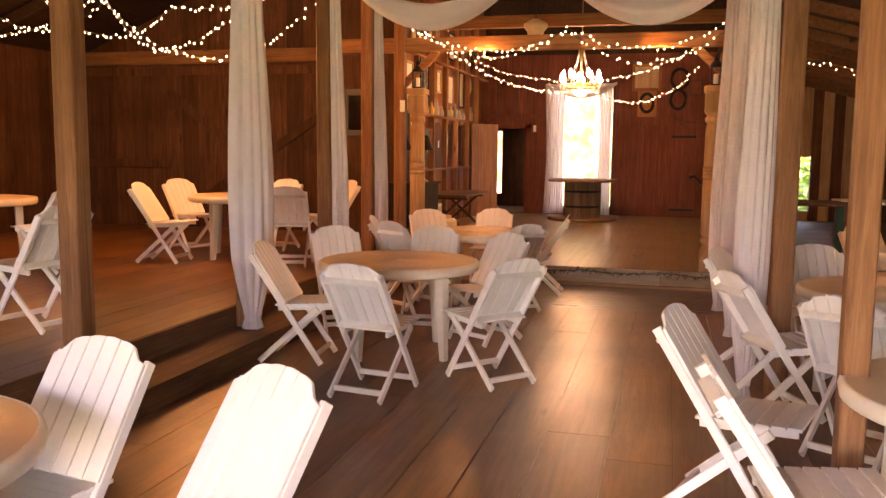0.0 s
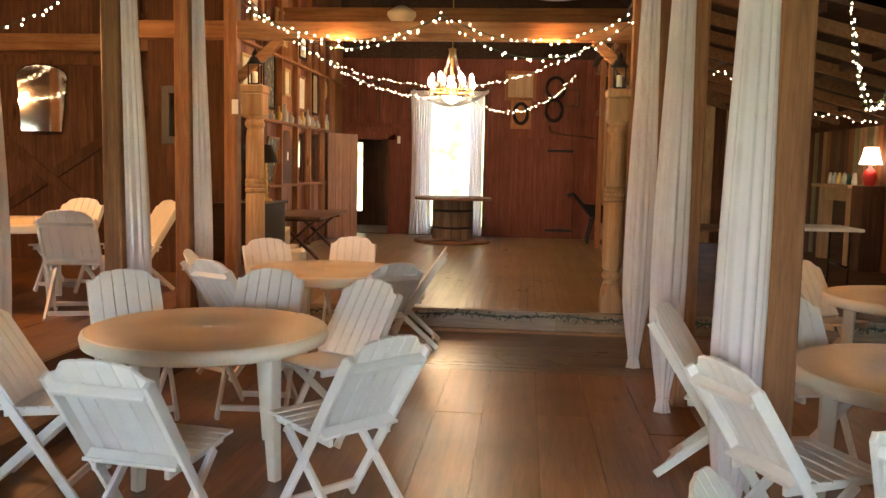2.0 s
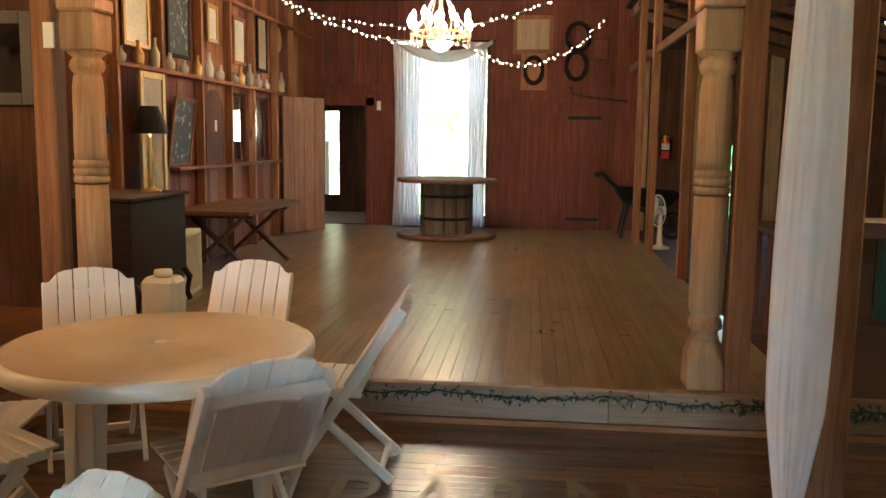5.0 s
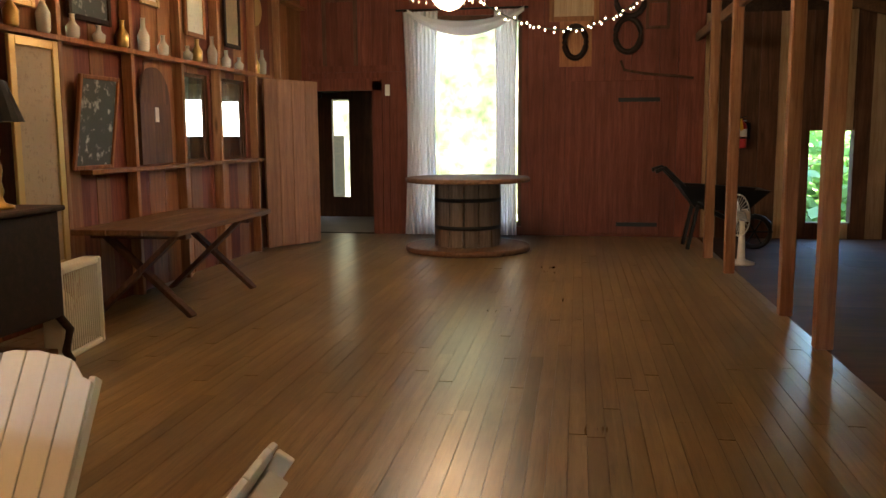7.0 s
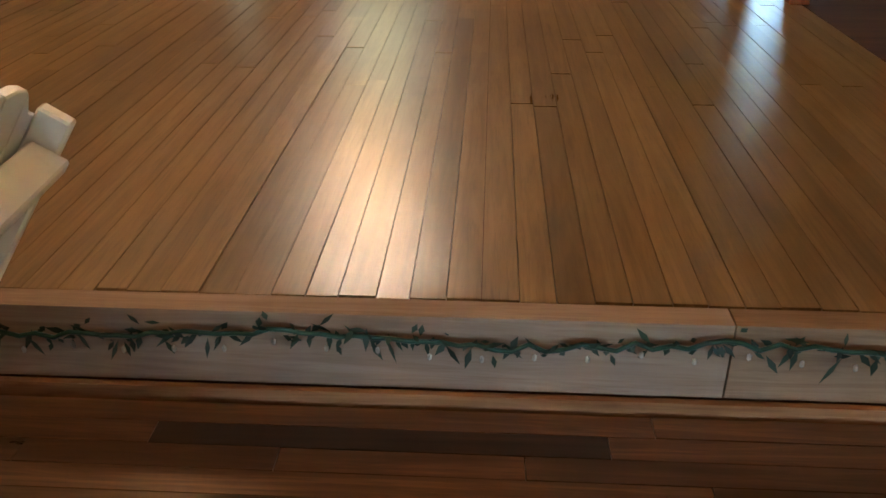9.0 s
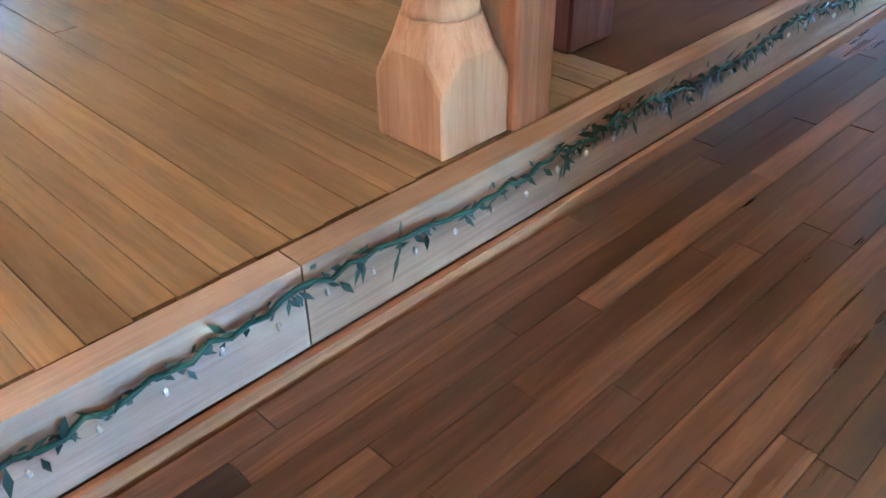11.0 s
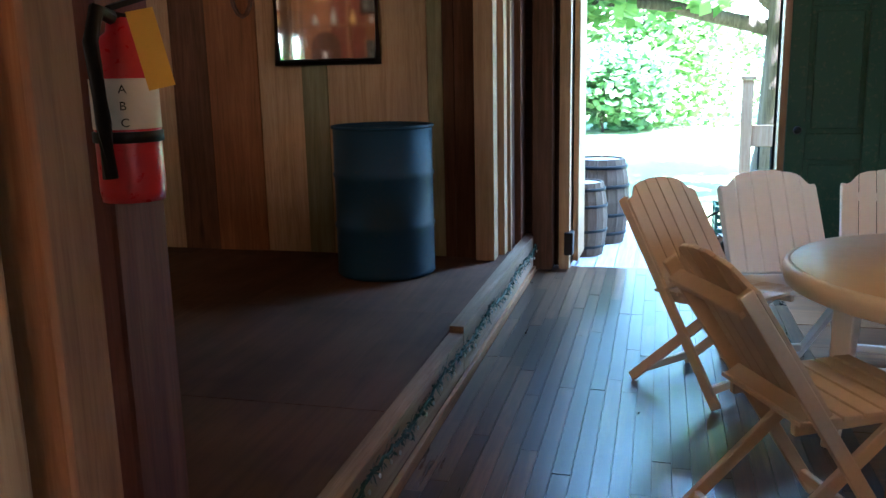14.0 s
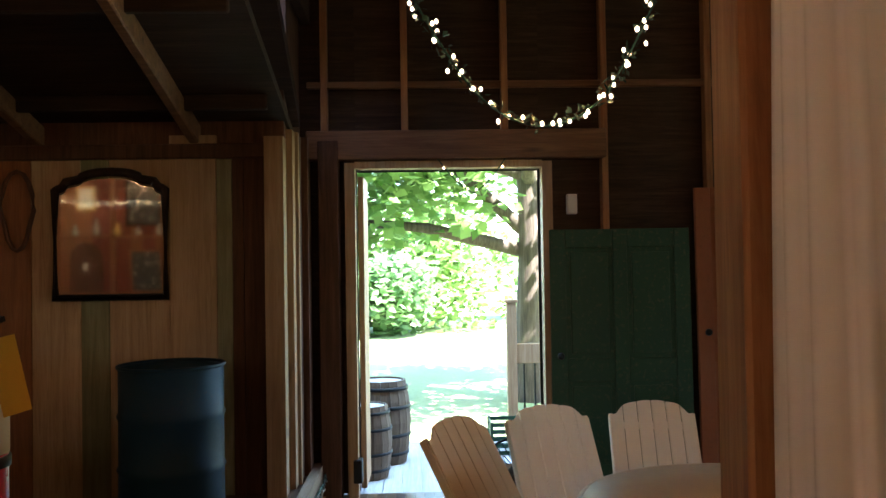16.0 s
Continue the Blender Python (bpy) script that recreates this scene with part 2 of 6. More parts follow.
M["tan"] = wood("tan_board", (0.25, 0.15, 0.075), (0.38, 0.245, 0.135), (0.48, 0.33, 0.2), "z", (0.55, 0.8), 0.3, 0.3, True, 0.35)
M["maroon"] = wood("maroon_board", (0.075, 0.026, 0.02), (0.135, 0.045, 0.032), (0.19, 0.075, 0.052), "z", (0.6, 0.8), 0.2, 0.3, False, 0.3)
M["white"] = paint("white_chair_paint", (0.78, 0.76, 0.72), 0.42, (0.55, 0.5, 0.42), 0.18, 0.0, 5, 0.08)
M["oldwhite"] = paint("natural_chair_wood", (0.62, 0.50, 0.36), 0.5, (0.45, 0.32, 0.2), 0.25, 0.0, 5, 0.1)
M["tabletop"] = paint("beige_resin_top", (0.57, 0.44, 0.285), 0.36, (0.5, 0.38, 0.23), 0.25, 0.0, 1.2, 0.015)
M["tablerim"] = paint("cream_resin", (0.70, 0.64, 0.53), 0.35, (0.55, 0.48, 0.36), 0.2, 0.0, 4, 0.03)
M["curtain"] = cloth("sheer_white_cloth", (0.80, 0.77, 0.80))
M["black"] = paint("black_iron", (0.02, 0.02, 0.02), 0.5, (0.08, 0.06, 0.05), 0.2, 0.6, 10, 0.1)
M["brass"] = plain("brass", (0.55, 0.36, 0.12), 0.28, 1.0)
M["gold"] = plain("gilt_frame", (0.42, 0.27, 0.09), 0.45, 0.6)
M["mirror"] = plain("mirror_glass", (0.82, 0.82, 0.80), 0.04, 1.0)
M["glass"] = plain("window_glass", (1, 1, 1), 0.02, 0.0, 1.0)
M["crystal"] = plain("cut_crystal", (0.95, 0.92, 0.85), 0.08, 0.0, 0.6)
M["green"] = paint("green_door_paint", (0.018, 0.055, 0.032), 0.5, (0.22, 0.15, 0.09), 0.35, 0.0, 3, 0.15)
M["rust"] = paint("rust_door_paint", (0.26, 0.085, 0.033), 0.55, (0.12, 0.05, 0.03), 0.4, 0.0, 3, 0.15)
M["blue"] = paint("blue_drum_paint", (0.007, 0.03, 0.055), 0.55, (0.05, 0.035, 0.03), 0.4, 0.1, 4, 0.1)
M["red"] = paint("red_cylinder_paint", (0.5, 0.02, 0.025), 0.3, (0.3, 0.02, 0.02), 0.1, 0.0, 5, 0.03)
M["yellow"] = paint("yellow_tag", (0.75, 0.45, 0.04), 0.6, (0.5, 0.3, 0.03), 0.15, 0.0, 8, 0.03)
M["label"] = paint("paper_label", (0.75, 0.73, 0.66), 0.6, (0.5, 0.48, 0.4), 0.2, 0.0, 8, 0.03)
M["ink"] = plain("ink", (0.02, 0.02, 0.02), 0.6)
M["wire"] = paint("green_wire", (0.012, 0.045, 0.032), 0.5, (0.01, 0.02, 0.02), 0.2, 0.0, 10, 0.1)
M["bulb"] = glow("small_warm_bulb", (1.0, 0.72, 0.38), 0.75)
M["candle"] = glow("candle_bulb", (1.0, 0.82, 0.58), 9.0)
M["shade"] = paint("black_shade", (0.015, 0.013, 0.012), 0.7, (0.03, 0.02, 0.02), 0.2)
M["lampglow"] = glow("lit_lamp_bulb", (1.0, 0.68, 0.3), 2.5)
M["paleshade"] = glow("lit_pale_shade", (1.0, 0.74, 0.46), 0.3)
M["art"] = paint("grey_relief_art", (0.05, 0.05, 0.042), 0.6, (0.62, 0.6, 0.52), 1.0, 0.0, 1.1, 0.4)
M["sepia"] = paint("sepia_print", (0.34, 0.24, 0.14), 0.5, (0.1, 0.06, 0.04), 0.7, 0.0, 2.5, 0.1)
M["palepaper"] = paint("pale_print", (0.62, 0.56, 0.45), 0.5, (0.2, 0.16, 0.12), 0.6, 0.0, 3, 0.05)
M["plastic"] = paint("cream_plastic", (0.62, 0.58, 0.46), 0.4, (0.4, 0.36, 0.28), 0.2, 0.0, 5, 0.03)
M["grass"] = paint("grass", (0.26, 0.31, 0.14), 0.9, (0.10, 0.13, 0.05), 0.5, 0.0, 1.2, 0.6)
M["gravel"] = paint("pale_gravel", (0.42, 0.36, 0.29), 0.9, (0.2, 0.15, 0.1), 0.6, 0.0, 3, 0.6)
M["leaf"] = leafy("leaf", (0.12, 0.22, 0.05), (0.30, 0.44, 0.13))
M["leafdark"] = leafy("dark_leaf", (0.15, 0.26, 0.11), (0.30, 0.44, 0.2))
M["garlandleaf"] = leafy("garland_leaf", (0.012, 0.03, 0.022), (0.03, 0.06, 0.04))
M["farglow"] = far_glow("glowing_distance")
M["wicker"] = paint("beaded_shade", (0.45, 0.40, 0.30), 0.5, (0.2, 0.16, 0.1), 0.5, 0.0, 20, 0.4)
M["dullmetal"] = plain("galvanised", (0.4, 0.4, 0.4), 0.45, 0.9)

# ---- mesh tools ----


def box(bm, x0, x1, y0, y1, z0, z1, m=None):
    vs = [bm.verts.new((x, y, z)) for x in (x0, x1) for y in (y0, y1) for z in (z0, z1)]
    if m is not None:
        for v in vs:
            v.co = m @ v.co
    for f in ((0, 1, 3, 2), (4, 6, 7, 5), (0, 4, 5, 1), (2, 3, 7, 6), (0, 2, 6, 4), (1, 5, 7, 3)):
        bm.faces.new([vs[i] for i in f])
    return vs


def bar(bm, a, b, w, h, up=(0, 0, 1)):
    """A squared bar from a to b, w wide and h high."""
    a, b = Vector(a), Vector(b)
    d = b - a
    y = d.normalized()
    x = y.cross(Vector(up))
    if x.length < 1e-4:
        x = Vector((1, 0, 0))
    x.normalize()
    z = x.cross(y)
    m = Matrix((x, y, z)).transposed().to_4x4()
    m.translation = a
    return box(bm, -w / 2, w / 2, 0, d.length, -h / 2, h / 2, m)


def lathe(bm, prof, segs=20, at=(0, 0, 0), flat=()):
    rings = []
    for r, z in prof:
        rings.append([bm.verts.new((at[0] + r * math.cos(2 * math.pi * i / segs), at[1] + r * math.sin(2 * math.pi * i / segs), at[2] + z)) for i in range(segs)])
    for a, b in zip(rings, rings[1:]):
        for i in range(segs):
            j = (i + 1) % segs
            f = bm.faces.new((a[i], a[j], b[j], b[i]))
            f.smooth = True
    bm.faces.new(list(reversed(rings[0])))
    bm.faces.new(rings[-1])


def tube(bm, pts, r, segs=6, closed=False):
    pts = [Vector(p) for p in pts]
    rings = []
    n = len(pts)
    for i, p in enumerate(pts):
        d = (pts[(i + 1) % n] - pts[i - 1]) if closed else (pts[min(i + 1, n - 1)] - pts[max(i - 1, 0)])
        d.normalize()
        x = d.cross(Vector((0, 0, 1)))
        if x.length < 1e-3:
            x = Vector((1, 0, 0))
        x.normalize()
        y = x.cross(d)
        rings.append([bm.verts.new(p + (x * math.cos(2 * math.pi * k / segs) + y * math.sin(2 * math.pi * k / segs)) * r) for k in range(segs)])
    pairs = list(zip(rings, rings[1:])) + ([(rings[-1], rings[0])] if closed else [])
    for a, b in pairs:
        for k in range(segs):
            j = (k + 1) % segs
            bm.faces.new((a[k], a[j], b[j], b[k])).smooth = True
    if not closed:
        bm.faces.new(list(reversed(rings[0])))
        bm.faces.new(rings[-1])


def finish(name, bm, material, bevel=0.0):
    bmesh.ops.recalc_face_normals(bm, faces=bm.faces)
    if bevel:
        bmesh.ops.bevel(bm, geom=[e for e in bm.edges if e.calc_face_angle(0) > 0.6], offset=bevel, segments=1, affect='EDGES')
    me = bpy.data.meshes.new(name)
    bm.to_mesh(me)
    bm.free()
    me.materials.append(material)
    return me


def part(name, bm, material, parent, label="", bevel=0.0):
    ob = new(name, finish(name, bm, material, bevel))
    ob.parent = parent
    if label:
        ob["label"] = label
    return ob


def thing(name, label, category, at=None, group="", kind=""):
    ob = new(name)
    ob.empty_display_size = 0.1
    if at is not None:
        ob.matrix_world = at
    return tagged(ob, label, category, group, kind)


def solo(name, bm, material, label, category, at=None, group="", kind="", bevel=0.0):
    ob = new(name, finish(name, bm, material, bevel))
    if at is not None:
        ob.matrix_world = at
    return tagged(ob, label, category, group, kind)


def struct(name, bm, material, label=""):
    return solo(name, bm, material, label or name.replace("_", " "), "structure", kind="structure")


UNIT = {}


def piece(name, material, parent, x0, x1, y0, y1, z0, z1):
    """One board: an object of its own on a shared unit block."""
    key = material.name
    if key not in UNIT:
        bm = bmesh.new()
        box(bm, -0.5, 0.5, -0.5, 0.5, -0.5, 0.5)
        UNIT[key] = finish("board_block", bm, material)
    ob = new(name, UNIT[key])
    ob.parent = parent
    ob.location = ((x0 + x1) / 2, (y0 + y1) / 2, (z0 + z1) / 2)
    ob.scale = (x1 - x0, y1 - y0, z1 - z0)
    return ob


R = random.Random(7)
# ---- structure ----
ST = 0.205          # stage height
SL, LEDGE = 0.30, 0.14   # left aisle floor and the ledge before it
EDGE = 11.93        # front of the stage
FAR = 20.55         # far wall
LW, RW = -3.75, 4.9  # shelf wall, patchwork wall
RX = 5.62           # side door wall


def boards(name, parent, axis, fixed, a0, a1, z0, z1, width, mats, thick=0.025, face=1, holes=(), gap=0.004, jit=0.006):
    """Upright boards over a wall, cut round its openings. axis: the way the wall runs."""
    a = a0
    while a < a1 - 0.02:
        w = min(width * R.uniform(0.75, 1.25), a1 - a)
        if a1 - a - w < 0.06:
            w = a1 - a
        b = a + w
        edges = sorted(e for h in holes for e in h[:2] if a + 0.01 < e < b - 0.01)
        if edges:
            b = edges[0]
        mat = M[R.choice(mats)]
        cuts = [(z0, z1)]
        for h0, h1, hz0, hz1 in holes:
            if b > h0 + 0.005 and a < h1 - 0.005:
                nxt = []
                for c0, c1 in cuts:
                    if hz0 > c0:
                        nxt.append((c0, min(c1, hz0)))
                    if hz1 < c1:
                        nxt.append((max(c0, hz1), c1))
                cuts = [c for c in nxt if c[1] - c[0] > 0.03]
        d = R.uniform(0, jit)
        lo, hi = (fixed - face * (thick + d), fixed) if face > 0 else (fixed, fixed + thick + d)
        for c0, c1 in cuts:
            if axis == "x":
                piece(name, mat, parent, a + gap / 2, b - gap / 2, lo, hi, c0, c1)
            else:
                piece(name, mat, parent, lo, hi, a + gap / 2, b - gap / 2, c0, c1)
        a = b


def wall_core(name, axis, f0, f1, a0, a1, z0, z1, holes, material):
    bm = bmesh.new()
    xs = sorted({a0, a1, *[h[0] for h in holes], *[h[1] for h in holes]})
    for s, e in zip(xs, xs[1:]):
        cuts = [(z0, z1)]
        for h0, h1, hz0, hz1 in holes:
            if s >= h0 - 1e-6 and e <= h1 + 1e-6:
                nxt = []
                for c0, c1 in cuts:
                    if hz0 > c0:
                        nxt.append((c0, min(c1, hz0)))
                    if hz1 < c1:
                        nxt.append((max(c0, hz1), c1))
                cuts = nxt
        for c0, c1 in cuts:
            if axis == "x":
                box(bm, s, e, f0, f1, c0, c1)
            else:
                box(bm, f0, f1, s, e, c0, c1)
    return struct(name, bm, material)


FAR_HOLES = [(-3.62, -2.79, ST, 2.05), (-2.2, -0.88, 0.32, 2.95), (2.55, 3.05, 0.4, 1.5)]
LEFT_HOLES = [(16.98, 17.68, 1.24, 2.06), (17.8, 18.6, 1.24, 2.06)]
SIDE_HOLES = [(10.37, 11.67, 0.0, 2.26)]
RIGHT_HOLES = []
BACK_HOLES = [(-1.9, 0.9, 0.0, 2.4)]
wall_far = wall_core("wall_far", "x", FAR, FAR + 0.12, -4.0, 5.1, 0, 6.4, FAR_HOLES, M["dark"])
wall_left = wall_core("wall_shelves", "y", LW - 0.06, LW - 0.02, 13.2, FAR, 0, 6.0, LEFT_HOLES, M["brown"])
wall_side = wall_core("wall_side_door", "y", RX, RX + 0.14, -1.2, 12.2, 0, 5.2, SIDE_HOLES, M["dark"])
wall_right = wall_core("wall_patchwork", "y", RW, RW + 0.12, 12.06, FAR, 0, 2.75, RIGHT_HOLES, M["brown"])
wall_back = wall_core("wall_back", "x", -1.2, -1.06, -9.2, 5.76, 0, 6.4, BACK_HOLES, M["brown"])
wall_left_back = wall_core("wall_left_room", "x", 14.02, 14.14, -9.2, -3.9, 0, 6.0, [], M["brown"])
wall_left_end = wall_core("wall_left_end", "y", -9.2, -9.06, -1.2, 14.1, 0, 6.0, [(2.0, 3.4, 1.0, 2.2)], M["brown"])
wall_corner = wall_core("wall_corner", "x", 12.06, 12.16, RW + 0.12, RX + 0.14, 0, 5.0, [], M["brown"])

# ground outside and base floors
bm = bmesh.new()
for s in (1,):
    vs = [bm.verts.new(v) for v in ((-400, -400, -0.22), (400, -400, -0.22), (400, 400, -0.22), (-400, 400, -0.22))]
    bm.faces.new(vs)
struct("ground", bm, M["grass"], "sunlit mown grass")
bm = bmesh.new()
box(bm, -2.72, RX + 0.1, -1.2, EDGE, -0.2, -0.03)
floor_main = struct("floor_main", bm, M["brown"], "worn wide plank hall floor")
bm = bmesh.new()
box(bm, LW - 0.1, RX + 0.1, EDGE + 0.05, FAR + 0.1, -0.2, ST - 0.028)
floor_stage = struct("floor_stage", bm, M["brown"], "raised stage floor of narrow boards")
bm = bmesh.new()
box(bm, -9.2, -3.08, -1.2, 14.1, -0.2, SL - 0.028)
floor_left = struct("floor_left", bm, M["brown"], "raised plank floor of the left aisle")
bm = bmesh.new()
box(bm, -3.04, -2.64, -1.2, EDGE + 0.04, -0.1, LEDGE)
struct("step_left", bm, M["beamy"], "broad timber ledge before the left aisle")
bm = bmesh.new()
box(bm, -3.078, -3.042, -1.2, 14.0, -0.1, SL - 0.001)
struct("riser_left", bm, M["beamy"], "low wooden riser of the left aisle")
bm = bmesh.new()
box(bm, -6.2, -2.6, FAR + 0.1, 24, -0.2, ST - 0.02)
struct("floor_far_room", bm, M["grey"], "grey floor beyond the far door")
bm = bmesh.new()
box(bm, RX + 0.1, 7.6, 9.6, 12.6, -0.2, -0.075)
deck = struct("deck", bm, M["grey"], "grey weathered deck outside the side door")

# roofs
bm = bmesh.new()
for pts in (((-1, 6.3), (-9.3, 2.9)), ((-1, 6.3), (5.2, 2.5))):
    (xa, za), (xb, zb) = pts
    y0, y1 = (-1.3, 20.8) if xb < 0 else (12.0, 20.8)
    v = [bm.verts.new(p) for p in ((xa, y0, za), (xb, y0, zb), (xb, y1, zb), (xa, y1, za), (xa, y0, za + 0.1), (xb, y0, zb + 0.1), (xb, y1, zb + 0.1), (xa, y1, za + 0.1))]
    for f in ((0, 1, 2, 3), (7, 6, 5, 4), (0, 4, 5, 1), (1, 5, 6, 2), (2, 6, 7, 3), (3, 7, 4, 0)):
        bm.faces.new([v[i] for i in f])
v = [bm.verts.new(p) for p in ((-1, -1.3, 6.3), (6.0, -1.3, 5.0), (6.0, 12.0, 5.0), (-1, 12.0, 6.3), (-1, -1.3, 6.4), (6.0, -1.3, 5.1), (6.0, 12.0, 5.1), (-1, 12.0, 6.4))]
for f in ((0, 1, 2, 3), (7, 6, 5, 4), (0, 4, 5, 1), (1, 5, 6, 2), (2, 6, 7, 3), (3, 7, 4, 0)):
    bm.faces.new([v[i] for i in f])
box(bm, -1.0, 5.75, 11.98, 12.04, 3.3, 6.4)
# lean-to over the right of the stage
v = [bm.verts.new(p) for p in ((1.1, 12.04, 3.5), (5.7, 12.04, 2.28), (5.7, 20.6, 2.28), (1.1, 20.6, 3.5), (1.1, 12.04, 3.56), (5.7, 12.04, 2.34), (5.7, 20.6, 2.34), (1.1, 20.6, 3.56))]
for f in ((0, 1, 2, 3), (7, 6, 5, 4), (0, 4, 5, 1), (1, 5, 6, 2), (2, 6, 7, 3), (3, 7, 4, 0)):
    bm.faces.new([v[i] for i in f])
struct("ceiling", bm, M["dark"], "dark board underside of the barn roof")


def beam(name, a, b, w, h, mat, label="rough sawn timber beam", up=(0, 0, 1)):
    bm = bmesh.new()
    bar(bm, a, b, w, h, up)
    return solo(name, bm, M[mat], label, "beam", kind="structure", bevel=0.008)


y = 12.6
while y < 20.5:
    beam("rafter", (1.15, y, 3.40), (5.6, y, 2.22), 0.06, 0.13, "beamy", "dark sloping roof rafter")
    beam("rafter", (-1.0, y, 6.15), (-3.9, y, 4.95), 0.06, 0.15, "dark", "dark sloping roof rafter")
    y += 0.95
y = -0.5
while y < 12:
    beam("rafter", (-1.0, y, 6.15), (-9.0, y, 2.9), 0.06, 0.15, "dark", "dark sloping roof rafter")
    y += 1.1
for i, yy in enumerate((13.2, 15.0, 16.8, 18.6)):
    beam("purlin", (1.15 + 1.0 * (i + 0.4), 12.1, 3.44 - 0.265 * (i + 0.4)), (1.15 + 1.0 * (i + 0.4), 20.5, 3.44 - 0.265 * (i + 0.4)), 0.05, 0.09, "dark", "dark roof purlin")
# tie beams across and plates along the posts
beam("tie_beam", (-3.9, 12.12, 2.83), (1.2, 12.12, 2.83), 0.14, 0.17, "beamx")
beam("tie_beam", (-3.9, 16.4, 3.72), (1.3, 16.4, 3.72), 0.14, 0.2, "beamx")
beam("tie_beam", (-9.0, 13.9, 2.95), (-3.9, 13.9, 2.95), 0.1, 0.2, "beamx")
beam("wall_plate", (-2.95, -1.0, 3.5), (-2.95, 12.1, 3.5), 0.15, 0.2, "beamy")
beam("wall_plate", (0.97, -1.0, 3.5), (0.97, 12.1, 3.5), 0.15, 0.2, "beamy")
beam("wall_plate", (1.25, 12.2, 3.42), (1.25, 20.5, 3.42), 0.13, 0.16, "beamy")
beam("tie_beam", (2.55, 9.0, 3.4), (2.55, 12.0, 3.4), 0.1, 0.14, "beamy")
beam("tie_beam", (-3.0, 8.0, 3.62), (1.0, 8.0, 3.62), 0.12, 0.16, "beamx")
beam("brace", (0.93, 12.12, 2.35), (0.5, 12.12, 2.75), 0.07, 0.09, "beamx", "short diagonal timber brace")
beam("brace", (-2.95, 12.12, 2.35), (-2.5, 12.12, 2.75), 0.07, 0.09, "beamx", "short diagonal timber brace")

# posts of the hall
POSTS = [(-2.95, 6.0), (-2.95, 8.0), (-2.95, 9.63), (-2.95, 10.85), (-2.98, 12.1), (0.98, 5.4), (0.98, 7.6), (0.97, 9.63), (0.93, 10.71), (0.898, 12.032)]
for i, (x, yy) in enumerate(POSTS):
    z0 = ST if yy > 12 else (LEDGE if x < -1 else 0.0)
    bm = bmesh.new()
    w = {5: 0.05, 9: 0.062}.get(i, 0.065)
    box(bm, x - w, x + w, yy - w, yy + w, z0, 3.4)
    solo("post", bm, M["post"], "square rough timber post standing on the floor", "post", group="hall posts", kind="structure", bevel=0.008)
# open stud partition on the right of the stage
for x, yy, w in ((1.16, 18.75, 0.045), (1.2, 17.75, 0.045), (1.27, 15.9, 0.045), (1.27, 14.96, 0.05), (1.22, 13.3, 0.05)):
    bm = bmesh.new()
    box(bm, x - w, x + w, yy - w, yy + w, ST, 3.4)
    solo("stud", bm, M["post"], "bare upright wooden stud", "stud", group="stage studs", kind="structure", bevel=0.005)
beam("girt", (1.22, 12.2, 2.62), (1.22, 20.5, 2.62), 0.05, 0.1, "beamy", "horizontal timber rail between studs")

# far wall dressing
boards("plank", wall_far, "x", FAR, LW, 1.32, ST, 3.62, 0.27, ["redboard"], 0.025, 1, FAR_HOLES)
boards("plank", wall_far, "x", FAR, 1.32, RW, ST, 2.9, 0.22, ["brown", "brown", "tan"], 0.025, 1, FAR_HOLES)
bm = bmesh.new()
box(bm, -3.75, -3.62, FAR - 0.06, FAR - 0.032, ST, 2.16)
box(bm, -2.79, -2.66, FAR - 0.06, FAR - 0.032, ST, 2.16)
box(bm, -3.75, -2.66, FAR - 0.06, FAR - 0.032, 2.05, 2.2)
box(bm, -3.62, -2.4, FAR - 0.06, FAR - 0.034, 2.28, 2.36)
struct("trim_far_door", bm, M["redboard"], "red painted door casing")
bm = bmesh.new()
for a in ((-2.28, -2.2, 0.24, 3.03), (-0.88, -0.8, 0.24, 3.03), (-2.2, -0.88, 2.95, 3.03), (-2.2, -0.88, 0.24, 0.32)):
    box(bm, a[0], a[1], FAR - 0.06, FAR - 0.032, a[2], a[3])
struct("trim_far_window", bm, M["redboard"], "red painted window casing")
window = thing("window_1", "tall bright window with thin glazing bars", "window", kind="structure")
bm = bmesh.new()
for a in ((-2.2, -2.15, 0.32, 2.95), (-0.93, -0.88, 0.32, 2.95), (-2.15, -0.93, 0.32, 0.38), (-2.15, -0.93, 2.89, 2.95)):
    box(bm, a[0], a[1], FAR + 0.02, FAR + 0.06, a[2], a[3])
part("window_frame", bm, M["brown"], window)
bm = bmesh.new()
box(bm, -2.15, -0.93, FAR + 0.036, FAR + 0.042, 0.38, 2.89)
pane = part("pane", bm, M["glass"], window)
pane.visible_shadow = False
# closed red door panel in the far wall with strap hinges
bm = bmesh.new()
box(bm, -0.27, 0.82, FAR - 0.05, FAR - 0.034, 0.24, 2.12)
door2 = tagged(new("door_2", finish("door_2", bm, M["redboard"], 0.004)), "closed red plank door with long strap hinges", "door", kind="structure")
for z in (1.89, 0.36):
    bm = bmesh.new()
    bar(bm, (0.3, FAR - 0.056, z), (0.8, FAR - 0.056, z), 0.01, 0.05)
    part("strap_hinge", bm, M["black"], door2, "black iron strap hinge")

